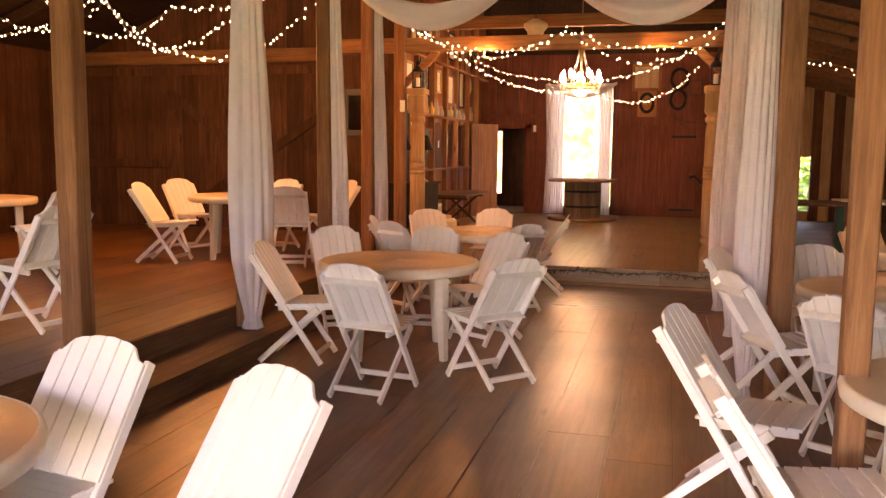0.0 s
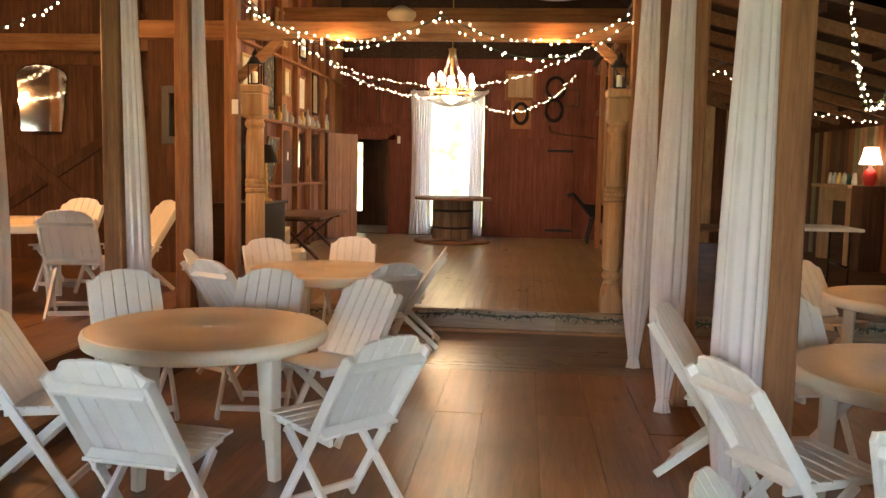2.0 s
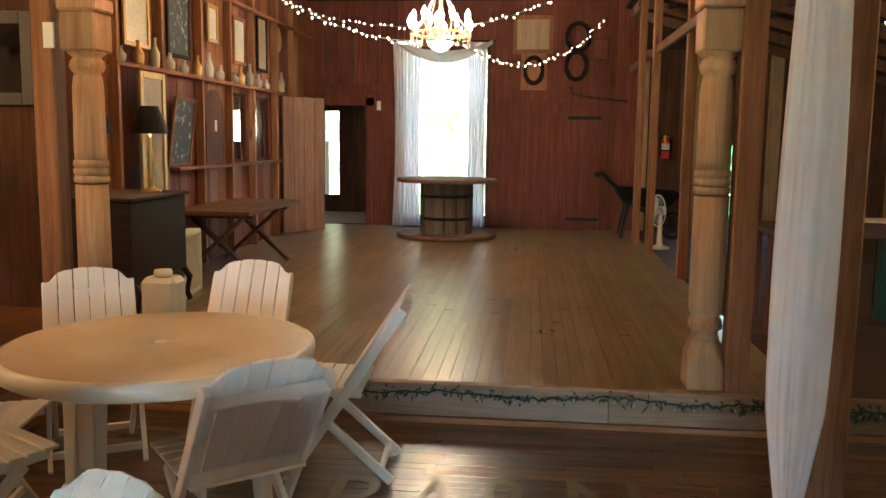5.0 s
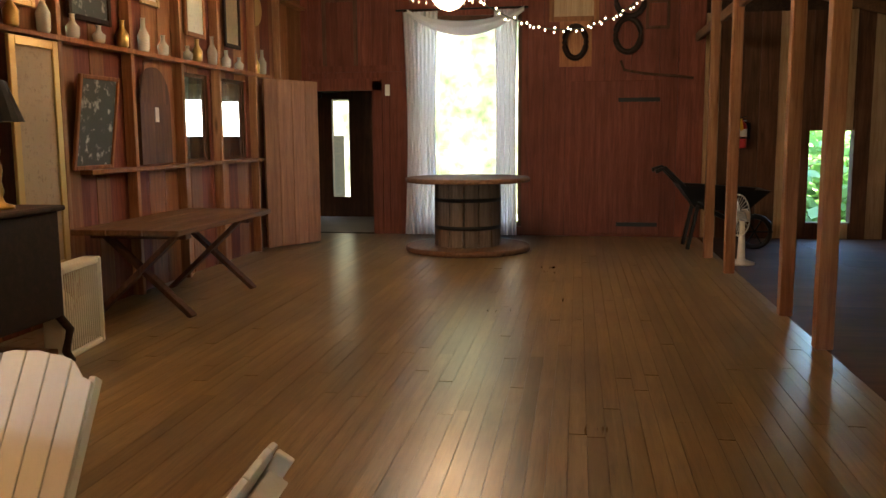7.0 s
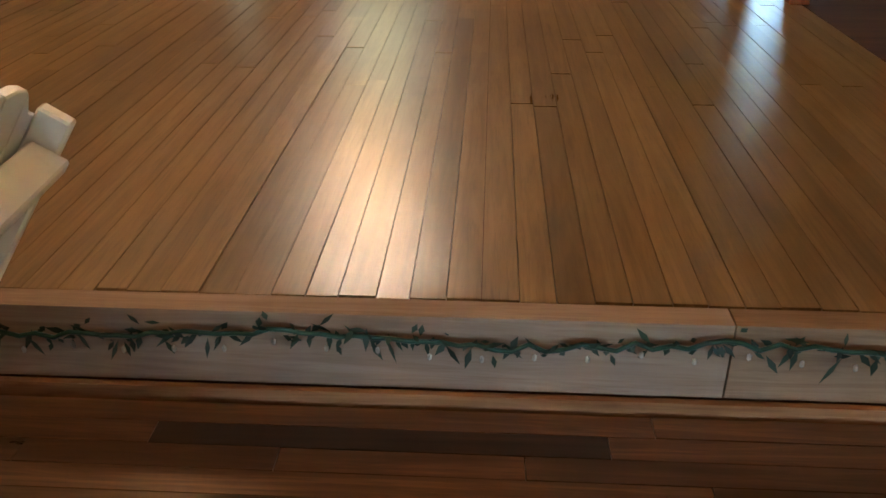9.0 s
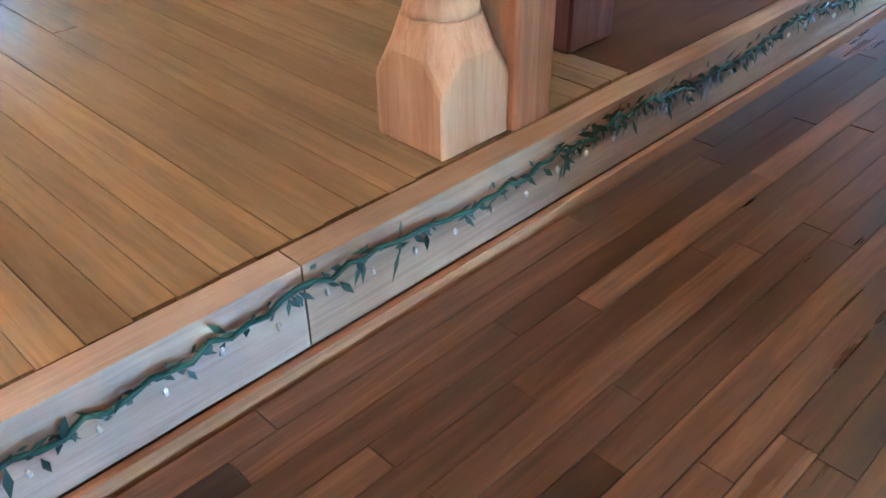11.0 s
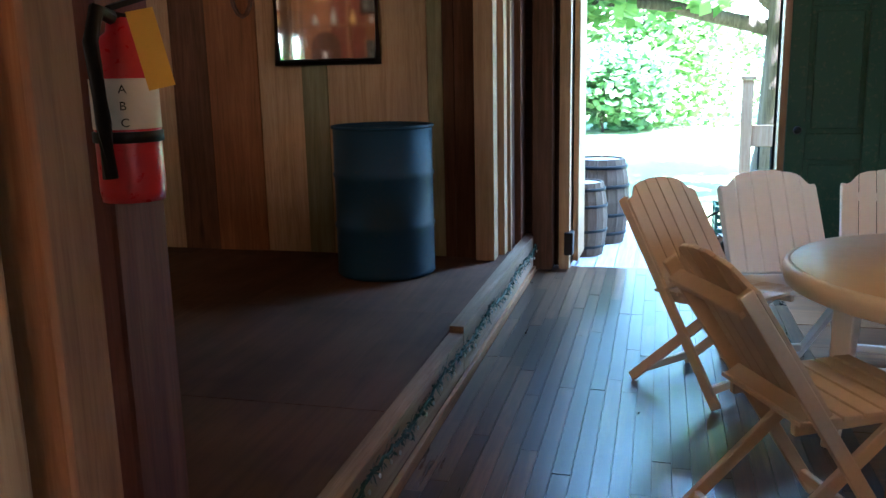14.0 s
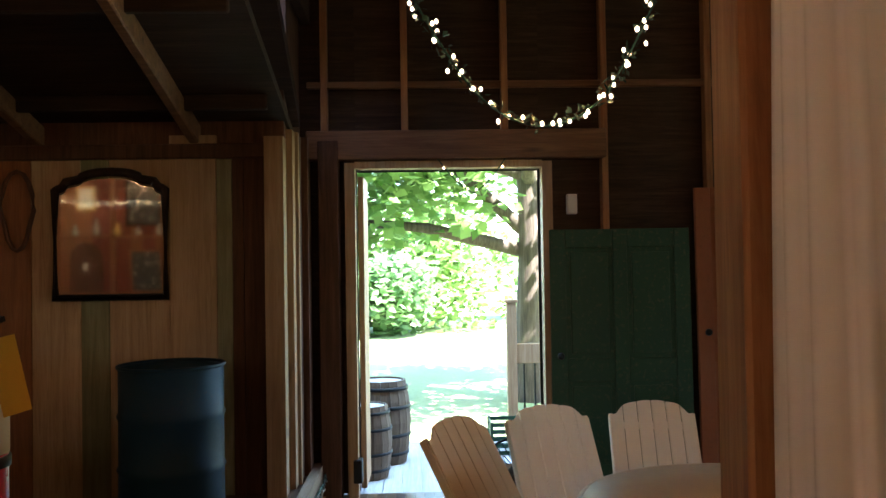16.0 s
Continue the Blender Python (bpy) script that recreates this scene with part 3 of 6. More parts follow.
# shelf wall dressing: boards, studs and rails
boards("plank", wall_left, "y", LW, 13.2, FAR, ST, 4.2, 0.25, ["orange", "orange", "redboard"], 0.02, -1, LEFT_HOLES)
for yy in (13.3, 14.25, 15.13, 16.08, 16.94, 17.74, 18.7, 19.5):
    bm = bmesh.new()
    box(bm, LW + 0.028, LW + 0.115, yy - 0.025, yy + 0.025, ST, 4.2)
    solo("wall_stud", bm, M["post"], "bare stud standing against the board wall", "stud", group="shelf wall studs", kind="structure", bevel=0.004)
for z, y0, y1 in ((1.205, 15.4, 19.1), (2.12, 14.2, 19.1), (3.05, 14.2, 20.4)):
    bm = bmesh.new()
    box(bm, LW + 0.03, LW + 0.13, y0, y1, z, z + 0.035)
    solo("wall_shelf", bm, M["orange"], "narrow pine ledge between the wall studs", "shelf", group="wall ledges", kind="structure", bevel=0.003)
window2 = thing("window_2", "small dark two-pane window in the board wall", "window", kind="structure")
for y0, y1, *_ in LEFT_HOLES:
    bm = bmesh.new()
    for a in ((y0, y0 + 0.03, 1.24, 2.06), (y1 - 0.03, y1, 1.24, 2.06), (y0 + 0.03, y1 - 0.03, 1.24, 1.27), (y0 + 0.03, y1 - 0.03, 2.03, 2.06)):
        box(bm, LW - 0.055, LW - 0.03, a[0], a[1], a[2], a[3])
    part("window_frame", bm, M["brown"], window2)
    bm = bmesh.new()
    box(bm, LW - 0.046, LW - 0.041, y0 + 0.03, y1 - 0.03, 1.27, 2.03)
    pane = part("pane", bm, M["glass"], window2)
    pane.visible_shadow = False
bm = bmesh.new()
box(bm, LW - 2.6, LW - 0.16, 16.0, 26.0, 2.15, 2.2)
box(bm, LW - 1.0, LW - 0.95, 16.4, 26.0, -0.2, 1.48)
for i in range(8):
    box(bm, LW - 2.6, LW - 0.3, 17.0 + i * 0.9, 17.06 + i * 0.9, 2.05, 2.15)
struct("porch_rail", bm, M["dark"], "dark lean-to outside the small window")

# left room wall dressing
boards("plank", wall_left_back, "x", 14.02, -9.0, -3.9, SL, 4.2, 0.3, ["brown"], 0.025, 1)
for a, b in (((-7.4, 13.955, 0.4), (-4.6, 13.955, 2.2)), ((-7.4, 13.93, 2.45), (-4.9, 13.93, 0.5)), ((-8.9, 13.955, 2.75), (-3.95, 13.955, 2.75)), ((-8.9, 13.955, 1.3), (-7.4, 13.955, 1.3))):
    beam("brace", a, b, 0.03, 0.13, "brown", "plank brace nailed across the barn wall")
boards("plank", wall_left_end, "y", -9.06, -1.0, 14.0, SL, 4.0, 0.3, ["brown"], 0.025, -1, [(2.0, 3.4, 1.0, 2.2)])
# ladder rungs against the left room wall
ladder = thing("ladder", "old brown wooden ladder standing against the wall", "ladder")
for x in (-4.75, -4.35):
    bm = bmesh.new()
    bar(bm, (x, 13.75, SL), (x, 13.9, 4.0), 0.05, 0.07)
    part("rail", bm, M["brown"], ladder)
for i in range(11):
    bm = bmesh.new()
    z = 0.5 + i * 0.31
    bar(bm, (-4.74, 13.755 + 0.04 * z, z), (-4.36, 13.755 + 0.04 * z, z), 0.03, 0.04)
    part("rung", bm, M["brown"], ladder)

# patchwork wall on the right
PATCH = [(12.308, 12.374, "brown", 2.3), (12.378, 12.468, "olive", 2.28), (12.472, 12.75, "tan", 2.4), (12.756, 13.118, "tan", 2.3), (13.122, 13.288, "olive", 2.32), (13.292, 13.586, "tan", 2.29), (13.59, 13.94, "orange", 2.3), (13.945, 14.2, "brown", 2.3), (14.205, 14.42, "tan", 2.3)]
yy = 14.425
while yy < FAR - 0.1:
    w = R.uniform(0.1, 0.26)
    PATCH.append((yy, yy + w - 0.006, R.choice(["tan", "olive", "brown", "maroon", "orange", "brown"]), R.uniform(2.28, 2.36)))
    yy += w
for k, (y0, y1, c, top) in enumerate(PATCH):
    piece("plank", M[c], wall_right, RW - (0.045 if k == 2 else 0.03) - R.uniform(0, 0.01), RW, y0, y1, ST, top)
for a, b, x0, dep, c, top in ((12.17, 12.3, RW - 0.05, 0.05, "brown", 2.3), (12.05, 12.165, RW - 0.12, 0.12, "tan", 2.38)):
    piece("plank", M[c], wall_right, x0, x0 + dep, a, b, ST, top)
for x0, x1, c, yf in ((4.97, 5.08, "tan", 12.02), (5.085, 5.14, "tan", 12.0), (5.145, 5.2, "olive", 12.03), (5.205, 5.3, "brown", 12.01), (5.305, 5.4, "brown", 11.97), (5.41, 5.6, "brown", 11.985)):
    piece("plank", M[c], wall_corner, x0, x1, yf, 12.06, ST, 2.45)
beam("wall_rail", (RW - 0.06, 12.1, 2.3), (RW - 0.06, FAR - 0.1, 2.3), 0.05, 0.09, "brown", "brown rail along the top of the boards")
# gable framing over the side door
for yy in (11.88, 11.32, 10.62, 9.92, 9.18, 8.4, 7.5, 6.6, 5.7, 4.8, 3.9, 3.0, 2.1, 1.2):
    bm = bmesh.new()
    box(bm, RX - 0.085, RX - 0.005, yy - 0.024, yy + 0.024, 2.5 if 10.3 < yy < 11.8 else 0.0, 4.95)
    solo("gable_stud", bm, M["post"], "bare stud of the dark gable wall", "stud", group="gable studs", kind="structure", bevel=0.004)
for z in (2.85, 3.6):
    beam("girt", (RX - 0.05, -1.0, z), (RX - 0.05, 12.0, z), 0.05, 0.05, "beamy", "thin rail between gable studs")
beam("lintel", (RX - 0.09, 9.92, 2.42), (RX - 0.09, 12.0, 2.42), 0.12, 0.2, "beamy", "heavy timber lintel over the side door")
bm = bmesh.new()
box(bm, RX - 0.12, RX + 0.14, 10.3, 10.37, 0, 2.3)
box(bm, RX - 0.12, RX + 0.14, 11.67, 11.74, 0, 2.3)
box(bm, RX - 0.12, RX + 0.14, 10.37, 11.67, 2.26, 2.31)
struct("trim_side_door", bm, M["tan"], "pale frame of the open side door")
bm = bmesh.new()
box(bm, RX - 0.16, RX - 0.02, 11.78, 11.92, 0.0, 2.45)
solo("door_post", bm, M["brown"], "dark timber post beside the open door", "post", kind="structure", bevel=0.006)

# ---- floors, board by board ----
bm_rest = bmesh.new()
x = LW + 0.02
while x < 1.25:
    w = R.uniform(0.068, 0.082)
    y1 = R.uniform(13.2, 15.2)
    piece("floor_board", M["stage"], floor_stage, x + 0.001, x + w - 0.001, EDGE + 0.052 + R.uniform(0, 0.012), y1 - 0.002, ST - 0.028, ST - R.uniform(0, 0.0025))
    yb = y1
    while yb < FAR - 0.05:
        ye = min(FAR - 0.03, yb + R.uniform(1.6, 3.8))
        box(bm_rest, x + 0.001, x + w - 0.001, yb + 0.002, ye - 0.001, ST - 0.028, ST - R.uniform(0, 0.002))
        yb = ye
    x += w
while x < RX - 0.02:
    w = min(R.uniform(1.1, 1.25), RX - 0.02 - x)
    yb = EDGE + 0.052
    while yb < FAR - 0.05:
        ye = min(FAR - 0.03, yb + R.uniform(1.9, 2.5))
        piece("floor_sheet", M["sheet"], floor_stage, x + 0.002, x + w - 0.002, yb + 0.002, ye - 0.002, ST - 0.028, ST - R.uniform(0, 0.003))
        yb = ye
    x += w
rest = part("floor_boards", bm_rest, M["stage"], floor_stage)
rest["kind"] = "stuff"
# riser of the stage: two boards, a top lip and a foot trim
riser = thing("stage_riser", "worn whitish riser boards along the stage front", "step", kind="structure")
for x0, x1 in ((-2.62, 0.22), (0.224, 3.3), (3.31, 5.55)):
    piece("riser_board", M["riser" if x0 < 0 else "brownriser"], riser, x0, x1, EDGE - 0.02, EDGE + 0.045, 0.03 if x1 < 5 else 0.02, ST + (0.002 if x1 < 3.4 else 0.03))
piece("foot_trim", M["beamx"], riser, -2.62, 5.55, EDGE - 0.04, EDGE - 0.022, -0.02, 0.026)
# wide planks of the hall
x = -2.62
while x < RX - 0.03:
    w = R.uniform(0.27, 0.38)
    w = min(w, RX - 0.02 - x)
    yb = -1.05
    while yb < 10.3:
        ye = yb + R.uniform(2.6, 4.6)
        if ye > 9.4:
            ye = 10.36
        piece("floor_plank", M["plank"], floor_main, x + 0.002, x + w - 0.002, yb + 0.0015, ye - 0.0015, -0.03, -R.uniform(0, 0.003))
        yb = ye
    x += w
# narrow strips before the stage, laid across
yb = 10.36
while yb < EDGE - 0.06:
    w = 0.066
    x = -2.62
    while x < RX - 0.02:
        xe = min(RX - 0.01, x + R.uniform(0.45, 1.5))
        if RX - xe < 0.2:
            xe = RX - 0.01
        piece("floor_strip", M["strip"], floor_main, x + 0.001, xe - 0.001, yb + 0.001, yb + w - 0.001, -0.03, -R.uniform(0, 0.002))
        x = xe
    yb += w
# left aisle planks
x = -9.0
while x < -3.09:
    w = min(R.uniform(0.2, 0.3), -3.08 - x)
    yb = -1.0
    while yb < 13.9:
        ye = min(14.0, yb + R.uniform(3, 6))
        piece("floor_plank", M["plank"], floor_left, x + 0.002, x + w - 0.002, yb + 0.0015, ye - 0.0015, SL - 0.028, SL - R.uniform(0, 0.002))
        yb = ye
    x += w
yb = 9.7
while yb < 12.5:
    piece("deck_board", M["grey"], deck, RX + 0.1, 7.6, yb + 0.004, yb + 0.136, -0.075, -0.05)
    yb += 0.14


def lettering(text, material, m, size, name, label, thick=0.001):
    c = bpy.data.curves.new("letters", "FONT")
    c.body, c.size, c.extrude, c.align_x = text, size, thick, "LEFT"
    tmp = bpy.data.objects.new("letters", c)
    scene.collection.objects.link(tmp)
    dg = bpy.context.evaluated_depsgraph_get()
    me = bpy.data.meshes.new_from_object(tmp.evaluated_get(dg))
    bpy.data.objects.remove(tmp)
    me.name = name
    me.materials.clear()
    me.materials.append(material)
    ob = new(name, me)
    ob.matrix_world = m
    return ob


for ch, x0, x1, y0 in (("B", -1.06, -0.82, 10.59), ("A", -0.76, -0.46, 10.61), ("R", -0.39, -0.17, 10.64), ("N", -0.03, 0.29, 10.67)):
    ob = lettering(ch, M["letter"], Matrix.Identity(4), 0.7, "floor_letter", "")
    xs = [v.co.x for v in ob.data.vertices]
    ys = [v.co.y for v in ob.data.vertices]
    kx, ky = (x1 - x0) / (max(xs) - min(xs)), 0.5 / (max(ys) - min(ys))
    ob.matrix_world = pose(x0 - min(xs) * kx, y0 - min(ys) * ky, 0.001) @ Matrix.Diagonal((kx, ky, 1.0, 1.0))
    tagged(ob, "large dark letter set into the strip floor", "letter", "floor letters")
# ---- furniture ----


def folding_chair(label, material, group):
    """Slatted folding chair: its stiles run from the back's top to the front feet, the rear legs cross them."""
    c = thing("folding_chair", label, "chair", group=group)
    top, foot = Vector((0, -0.32, 0.80)), Vector((0, 0.20, 0.0))
    d = (top - foot).normalized()
    nrm = Vector((0, d.z, -d.y))
    for s in (-1, 1):
        bm = bmesh.new()
        bar(bm, foot + Vector((s * 0.205, 0, 0.012)), top + Vector((s * 0.205, 0, 0)), 0.022, 0.042, nrm)
        part("stile", bm, material, c, bevel=0.003)
        bm = bmesh.new()
        bar(bm, (s * 0.178, 0.17, 0.415), (s * 0.178, -0.27, 0.012), 0.022, 0.042, (0, 1, -1))
        part("rear_leg", bm, material, c, bevel=0.003)
        bm = bmesh.new()
        bar(bm, (s * 0.155, -0.13, 0.405), (s * 0.155, 0.27, 0.425), 0.022, 0.035)
        part("seat_rail", bm, material, c, bevel=0.003)
    for name, p0, p1 in (("rear_stretcher", (-0.178, -0.22, 0.06), (0.178, -0.22, 0.06)), ("front_stretcher", (-0.205, 0.155, 0.075), (0.205, 0.155, 0.075))):
        bm = bmesh.new()
        bar(bm, p0, p1, 0.022, 0.035)
        part(name, bm, material, c, bevel=0.003)
    for f in (0.565, 0.945):
        p = foot + (top - foot) * f - nrm * 0.012
        bm = bmesh.new()
        bar(bm, p + Vector((-0.195, 0, 0)), p + Vector((0.195, 0, 0)), 0.02, 0.05, nrm)
        part("back_rail", bm, material, c, bevel=0.003)
    n = 6
    for i in range(n):
        x0 = -0.215 + i * 0.43 / n + 0.002
        x1 = x0 + 0.43 / n - 0.004
        arch = lambda x: 0.065 * (1 - (x / 0.23) ** 2) - (0.03 if abs(x) > 0.165 else 0)
        base = foot + (top - foot) * 0.55
        length = (top - base).length
        bm = bmesh.new()
        vs = []
        for off in (0.022, 0.036):
            for x, u in ((x0, 0), (x1, 0), (x1, length + arch(x1 - 0.002)), ((x0 + x1) / 2, length + arch((x0 + x1) / 2) + (0.003 if 0 < i < n - 1 else 0)), (x0, length + arch(x0 + 0.002))):
                vs.append(bm.verts.new(Vector((x, 0, 0)) + base + d * u + nrm * off))
        bm.faces.new(vs[:5])
        bm.faces.new(list(reversed(vs[5:])))
        for a in range(5):
            b = (a + 1) % 5
            bm.faces.new((vs[a], vs[b], vs[5 + b], vs[5 + a]))
        part("back_slat", bm, material, c, bevel=0.002)
    for i in range(7):
        y0 = -0.14 + i * 0.062
        bm = bmesh.new()
        z = 0.428 + 0.05 * (y0 + 0.13) * 1.0
        box(bm, -0.2, 0.2, y0, y0 + 0.057, z, z + 0.014)
        part("seat_slat", bm, material, c, bevel=0.002)
    return c


def facing(x, y, z, dx, dy):
    return pose(x, y, z, 0, 0, math.degrees(math.atan2(-dx, dy)))


proto = folding_chair("white slatted folding chair standing on the plank floor", M["white"], "white folding chairs")
CH = [
    (-1.52, 7.0, 0, 0.16, 1.0), (-0.87, 7.5, 0, -0.75, 0.65), (-2.32, 7.66, 0, 1.0, 0.12), (-2.42, 8.76, 0, 0.55, -0.75), (-1.72, 8.98, 0, 0.05, -1.0), (-1.16, 8.66, 0, -0.5, -0.8),
    (-2.28, 11.18, 0, 0.5, -0.85), (-1.70, 11.56, 0, 0.05, -1.0), (-1.09, 11.18, 0, -1.0, -0.06), (-1.2, 10.1, 0, -0.65, 0.75), (-2.40, 10.36, 0, 0.95, 0.2), (-2.16, 9.98, 0, 0.5, 0.85),
    (0.74, 4.86, 0, 0.97, 0.1), (0.61, 5.74, 0, 0.9, -0.3), (0.93, 7.22, 0, 0.9, 0.35), (1.28, 6.62, 0, 0.55, 0.85), (0.92, 8.30, 0, 0.85, -0.35), (1.42, 8.55, 0, 0.2, -1.0), (2.1, 8.5, 0, -0.4, -0.9), (2.35, 7.1, 0, -0.8, 0.6),
    (-1.72, 4.2, 0, -0.15, -0.95), (-1.02, 4.03, 0, -0.45, -0.88),
    (3.58, 10.55, 0, -0.95, -0.2), (3.64, 10.1, 0, -0.97, 0.1),
    (-5.05, 10.15, SL, 1.0, 0.15), (-3.66, 10.36, SL, -0.3, 1.0), (-4.45, 11.62, SL, -0.05, -1.0), (-3.78, 11.72, SL, -0.65, -0.75), (-3.95, 6.85, SL, -1.0, 0.2), (-5.75, 9.15, SL, -1.0, 0.1), (-5.35, 11.2, SL, 0.9, -0.4),
]
proto.matrix_world = facing(*CH[0])
for c in CH[1:]:
    copy_thing(proto, facing(*c))
natural = folding_chair("bare wooden slatted folding chair at a round table", M["oldwhite"], "bare wood folding chairs")
natural.matrix_world = facing(2.22, 10.68, 0, 0.42, -0.9)
copy_thing(natural, facing(3.39, 10.86, 0, -0.65, -0.75))


def round_table(label):
    t = thing("round_table", label, "table", group="round tables")
    bm = bmesh.new()
    lathe(bm, [(0.03, 0.698), (0.585, 0.698), (0.598, 0.712), (0.59, 0.7185), (0.022, 0.7185), (0.018, 0.70)], 48)
    part("tabletop", bm, M["tabletop"], t, "mottled beige resin top")
    bm = bmesh.new()
    prof = [(0.585, 0.645), (0.606, 0.655), (0.613, 0.69), (0.606, 0.714), (0.596, 0.7195), (0.588, 0.7195)]
    rings = [[bm.verts.new((r * math.cos(a * math.pi / 24), r * math.sin(a * math.pi / 24), z)) for a in range(48)] for r, z in prof + [(0.58, 0.69)]]
    for a, b in zip(rings, rings[1:] + rings[:1]):
        for i in range(48):
            j = (i + 1) % 48
            bm.faces.new((a[i], a[j], b[j], b[i])).smooth = True
    part("rim", bm, M["tablerim"], t, "cream rounded rim")
    bm = bmesh.new()
    lathe(bm, [(0.024, 0.716), (0.026, 0.721), (0.02, 0.722), (0.012, 0.718)], 14)
    part("parasol_plug", bm, M["tablerim"], t)
    for k in range(4):
        a = math.pi / 4 + k * math.pi / 2
        bm = bmesh.new()
        ux, uy = math.cos(a), math.sin(a)
        pts = []
        for r, z, w in ((0.42, 0.70, 0.042), (0.43, 0.35, 0.034), (0.45, 0.0, 0.026)):
            pts.append([bm.verts.new((ux * r + ux * p * w - uy * q * w, uy * r + uy * p * w + ux * q * w, z)) for p, q in ((-1, -1), (1, -1), (1, 1), (-1, 1))])
        for r0, r1 in zip(pts, pts[1:]):
            for i in range(4):
                bm.faces.new((r0[i], r0[(i + 1) % 4], r1[(i + 1) % 4], r1[i]))
        bm.faces.new(pts[0])
        bm.faces.new(pts[-1])
        part("leg", bm, M["tablerim"], t, bevel=0.006)
    bm = bmesh.new()
    lathe(bm, [(0.50, 0.66), (0.51, 0.70), (0.49, 0.70), (0.48, 0.66)], 32)
    part("apron", bm, M["tablerim"], t)
    return t


tab = round_table("round beige resin table with a cream rim")
TABLES = [(-1.70, 8.08, 0, 20), (-1.68, 10.61, 0, 35), (1.52, 5.25, 0, 10), (1.70, 7.72, 0, 30), (2.64, 10.08, 0, 15), (-2.0, 3.65, 0, 0), (-4.5, 10.86, SL, 25), (-6.7, 9.2, SL, 5)]
tab.matrix_world = pose(*TABLES[0][:3], 0, 0, TABLES[0][3])
for x, y, z, r in TABLES[1:]:
    copy_thing(tab, pose(x, y, z, 0, 0, r))


def post_curtain(top, foot, r, seed, tail=0.1):
    """A gathered sheer length hanging from a post, tied near the floor."""
    rr = random.Random(seed)
    ph = [rr.uniform(0, 6.28) for _ in range(4)]
    c = thing("curtain", "sheer white gathered curtain tied at the foot", "curtain", group="post curtains")
    bm = bmesh.new()
    top, foot = Vector(top), Vector(foot)
    n, seg = 44, 72
    rings = []
    for i in range(n + 1):
        t = i / n
        z = top.z + (foot.z + 0.006 - top.z) * t
        s = t * t * (3 - 2 * t)
        cx, cy = top.x + (foot.x - top.x) * s, top.y + (foot.y - top.y) * s
        h = z - foot.z
        w = r * (0.62 + 0.5 * math.sin(math.pi * min(1, t * 0.92) ** 1.6))
        if h < 0.55:
            k = max(0.0, (h - tail) / (0.55 - tail)) if h > tail else 0.0
            w = w * (0.42 + 0.58 * k ** 0.7)
        if h < tail:
            w *= 1.0 + 0.7 * (1 - h / tail)
        ring = []
        for k in range(seg):
            a = 2 * math.pi * k / seg
            f = 1 + 0.10 * math.sin(11 * a + ph[0] + 1.2 * t) + 0.07 * math.sin(5 * a + ph[1] - 2 * t) + 0.04 * math.sin(19 * a + ph[2])
            ring.append(bm.verts.new((cx + w * f * math.cos(a), cy + 0.95 * w * f * math.sin(a), z)))
        rings.append(ring)
    for a, b in zip(rings, rings[1:]):
        for k in range(seg):
            j = (k + 1) % seg
            bm.faces.new((a[k], a[j], b[j], b[k])).smooth = True
    part("cloth", bm, M["curtain"], c)
    bm = bmesh.new()
    ww = r * 0.44
    tube(bm, [(foot.x + ww * math.cos(a * math.pi / 8), foot.y + 0.8 * ww * math.sin(a * math.pi / 8), foot.z + tail) for a in range(16)], 0.008, 6, True)
    part("tie", bm, M["curtain"], c)
    return c


post_curtain((0.81, 10.665, 3.38), (0.785, 10.645, 0), 0.092, 1)
post_curtain((0.86, 9.5, 3.38), (0.82, 9.42, 0), 0.09, 2)
post_curtain((0.81, 7.5, 3.38), (0.77, 7.46, 0), 0.085, 3)
post_curtain((-2.86, 7.9, 3.38), (-2.86, 7.92, LEDGE), 0.14, 4)
post_curtain((-2.85, 9.62, 3.38), (-2.82, 9.7, LEDGE), 0.075, 5)
post_curtain((-2.86, 10.9, 3.38), (-2.82, 10.92, LEDGE), 0.07, 6)


def swag(a, b, drop, width, seed):
    c = thing("swag", "white sheer cloth swag draped below the beams", "curtain", group="swags")
    bm = bmesh.new()
    a, b = Vector(a), Vector(b)
    n, seg = 36, 20
    rings = []
    for i in range(n + 1):
        t = i / n
        p = a.lerp(b, t)
        p.z -= drop * 4 * t * (1 - t)
        wv = width * (0.45 + 0.9 * math.sin(math.pi * t))
        ring = []
        for k in range(seg):
            g = 2 * math.pi * k / seg
            f = 1 + 0.16 * math.sin(5 * g + seed + 3 * t)
            ring.append(bm.verts.new((p.x, p.y + 0.7 * wv * f * math.cos(g), p.z + wv * f * math.sin(g))))
        rings.append(ring)
    for r0, r1 in zip(rings, rings[1:]):
        for k in range(seg):
            j = (k + 1) % seg
            bm.faces.new((r0[k], r0[j], r1[j], r1[k])).smooth = True
    part("cloth", bm, M["curtain"], c)


swag((-2.9, 9.6, 3.34), (-0.9, 9.6, 3.32), 0.56, 0.085, 1)
swag((-0.9, 9.6, 3.32), (1.05, 9.6, 3.34), 0.56, 0.085, 2)
swag((-2.9, 7.6, 3.45), (-0.95, 7.6, 3.4), 0.42, 0.07, 4)
swag((-0.95, 7.6, 3.4), (0.93, 7.6, 3.45), 0.42, 0.07, 5)


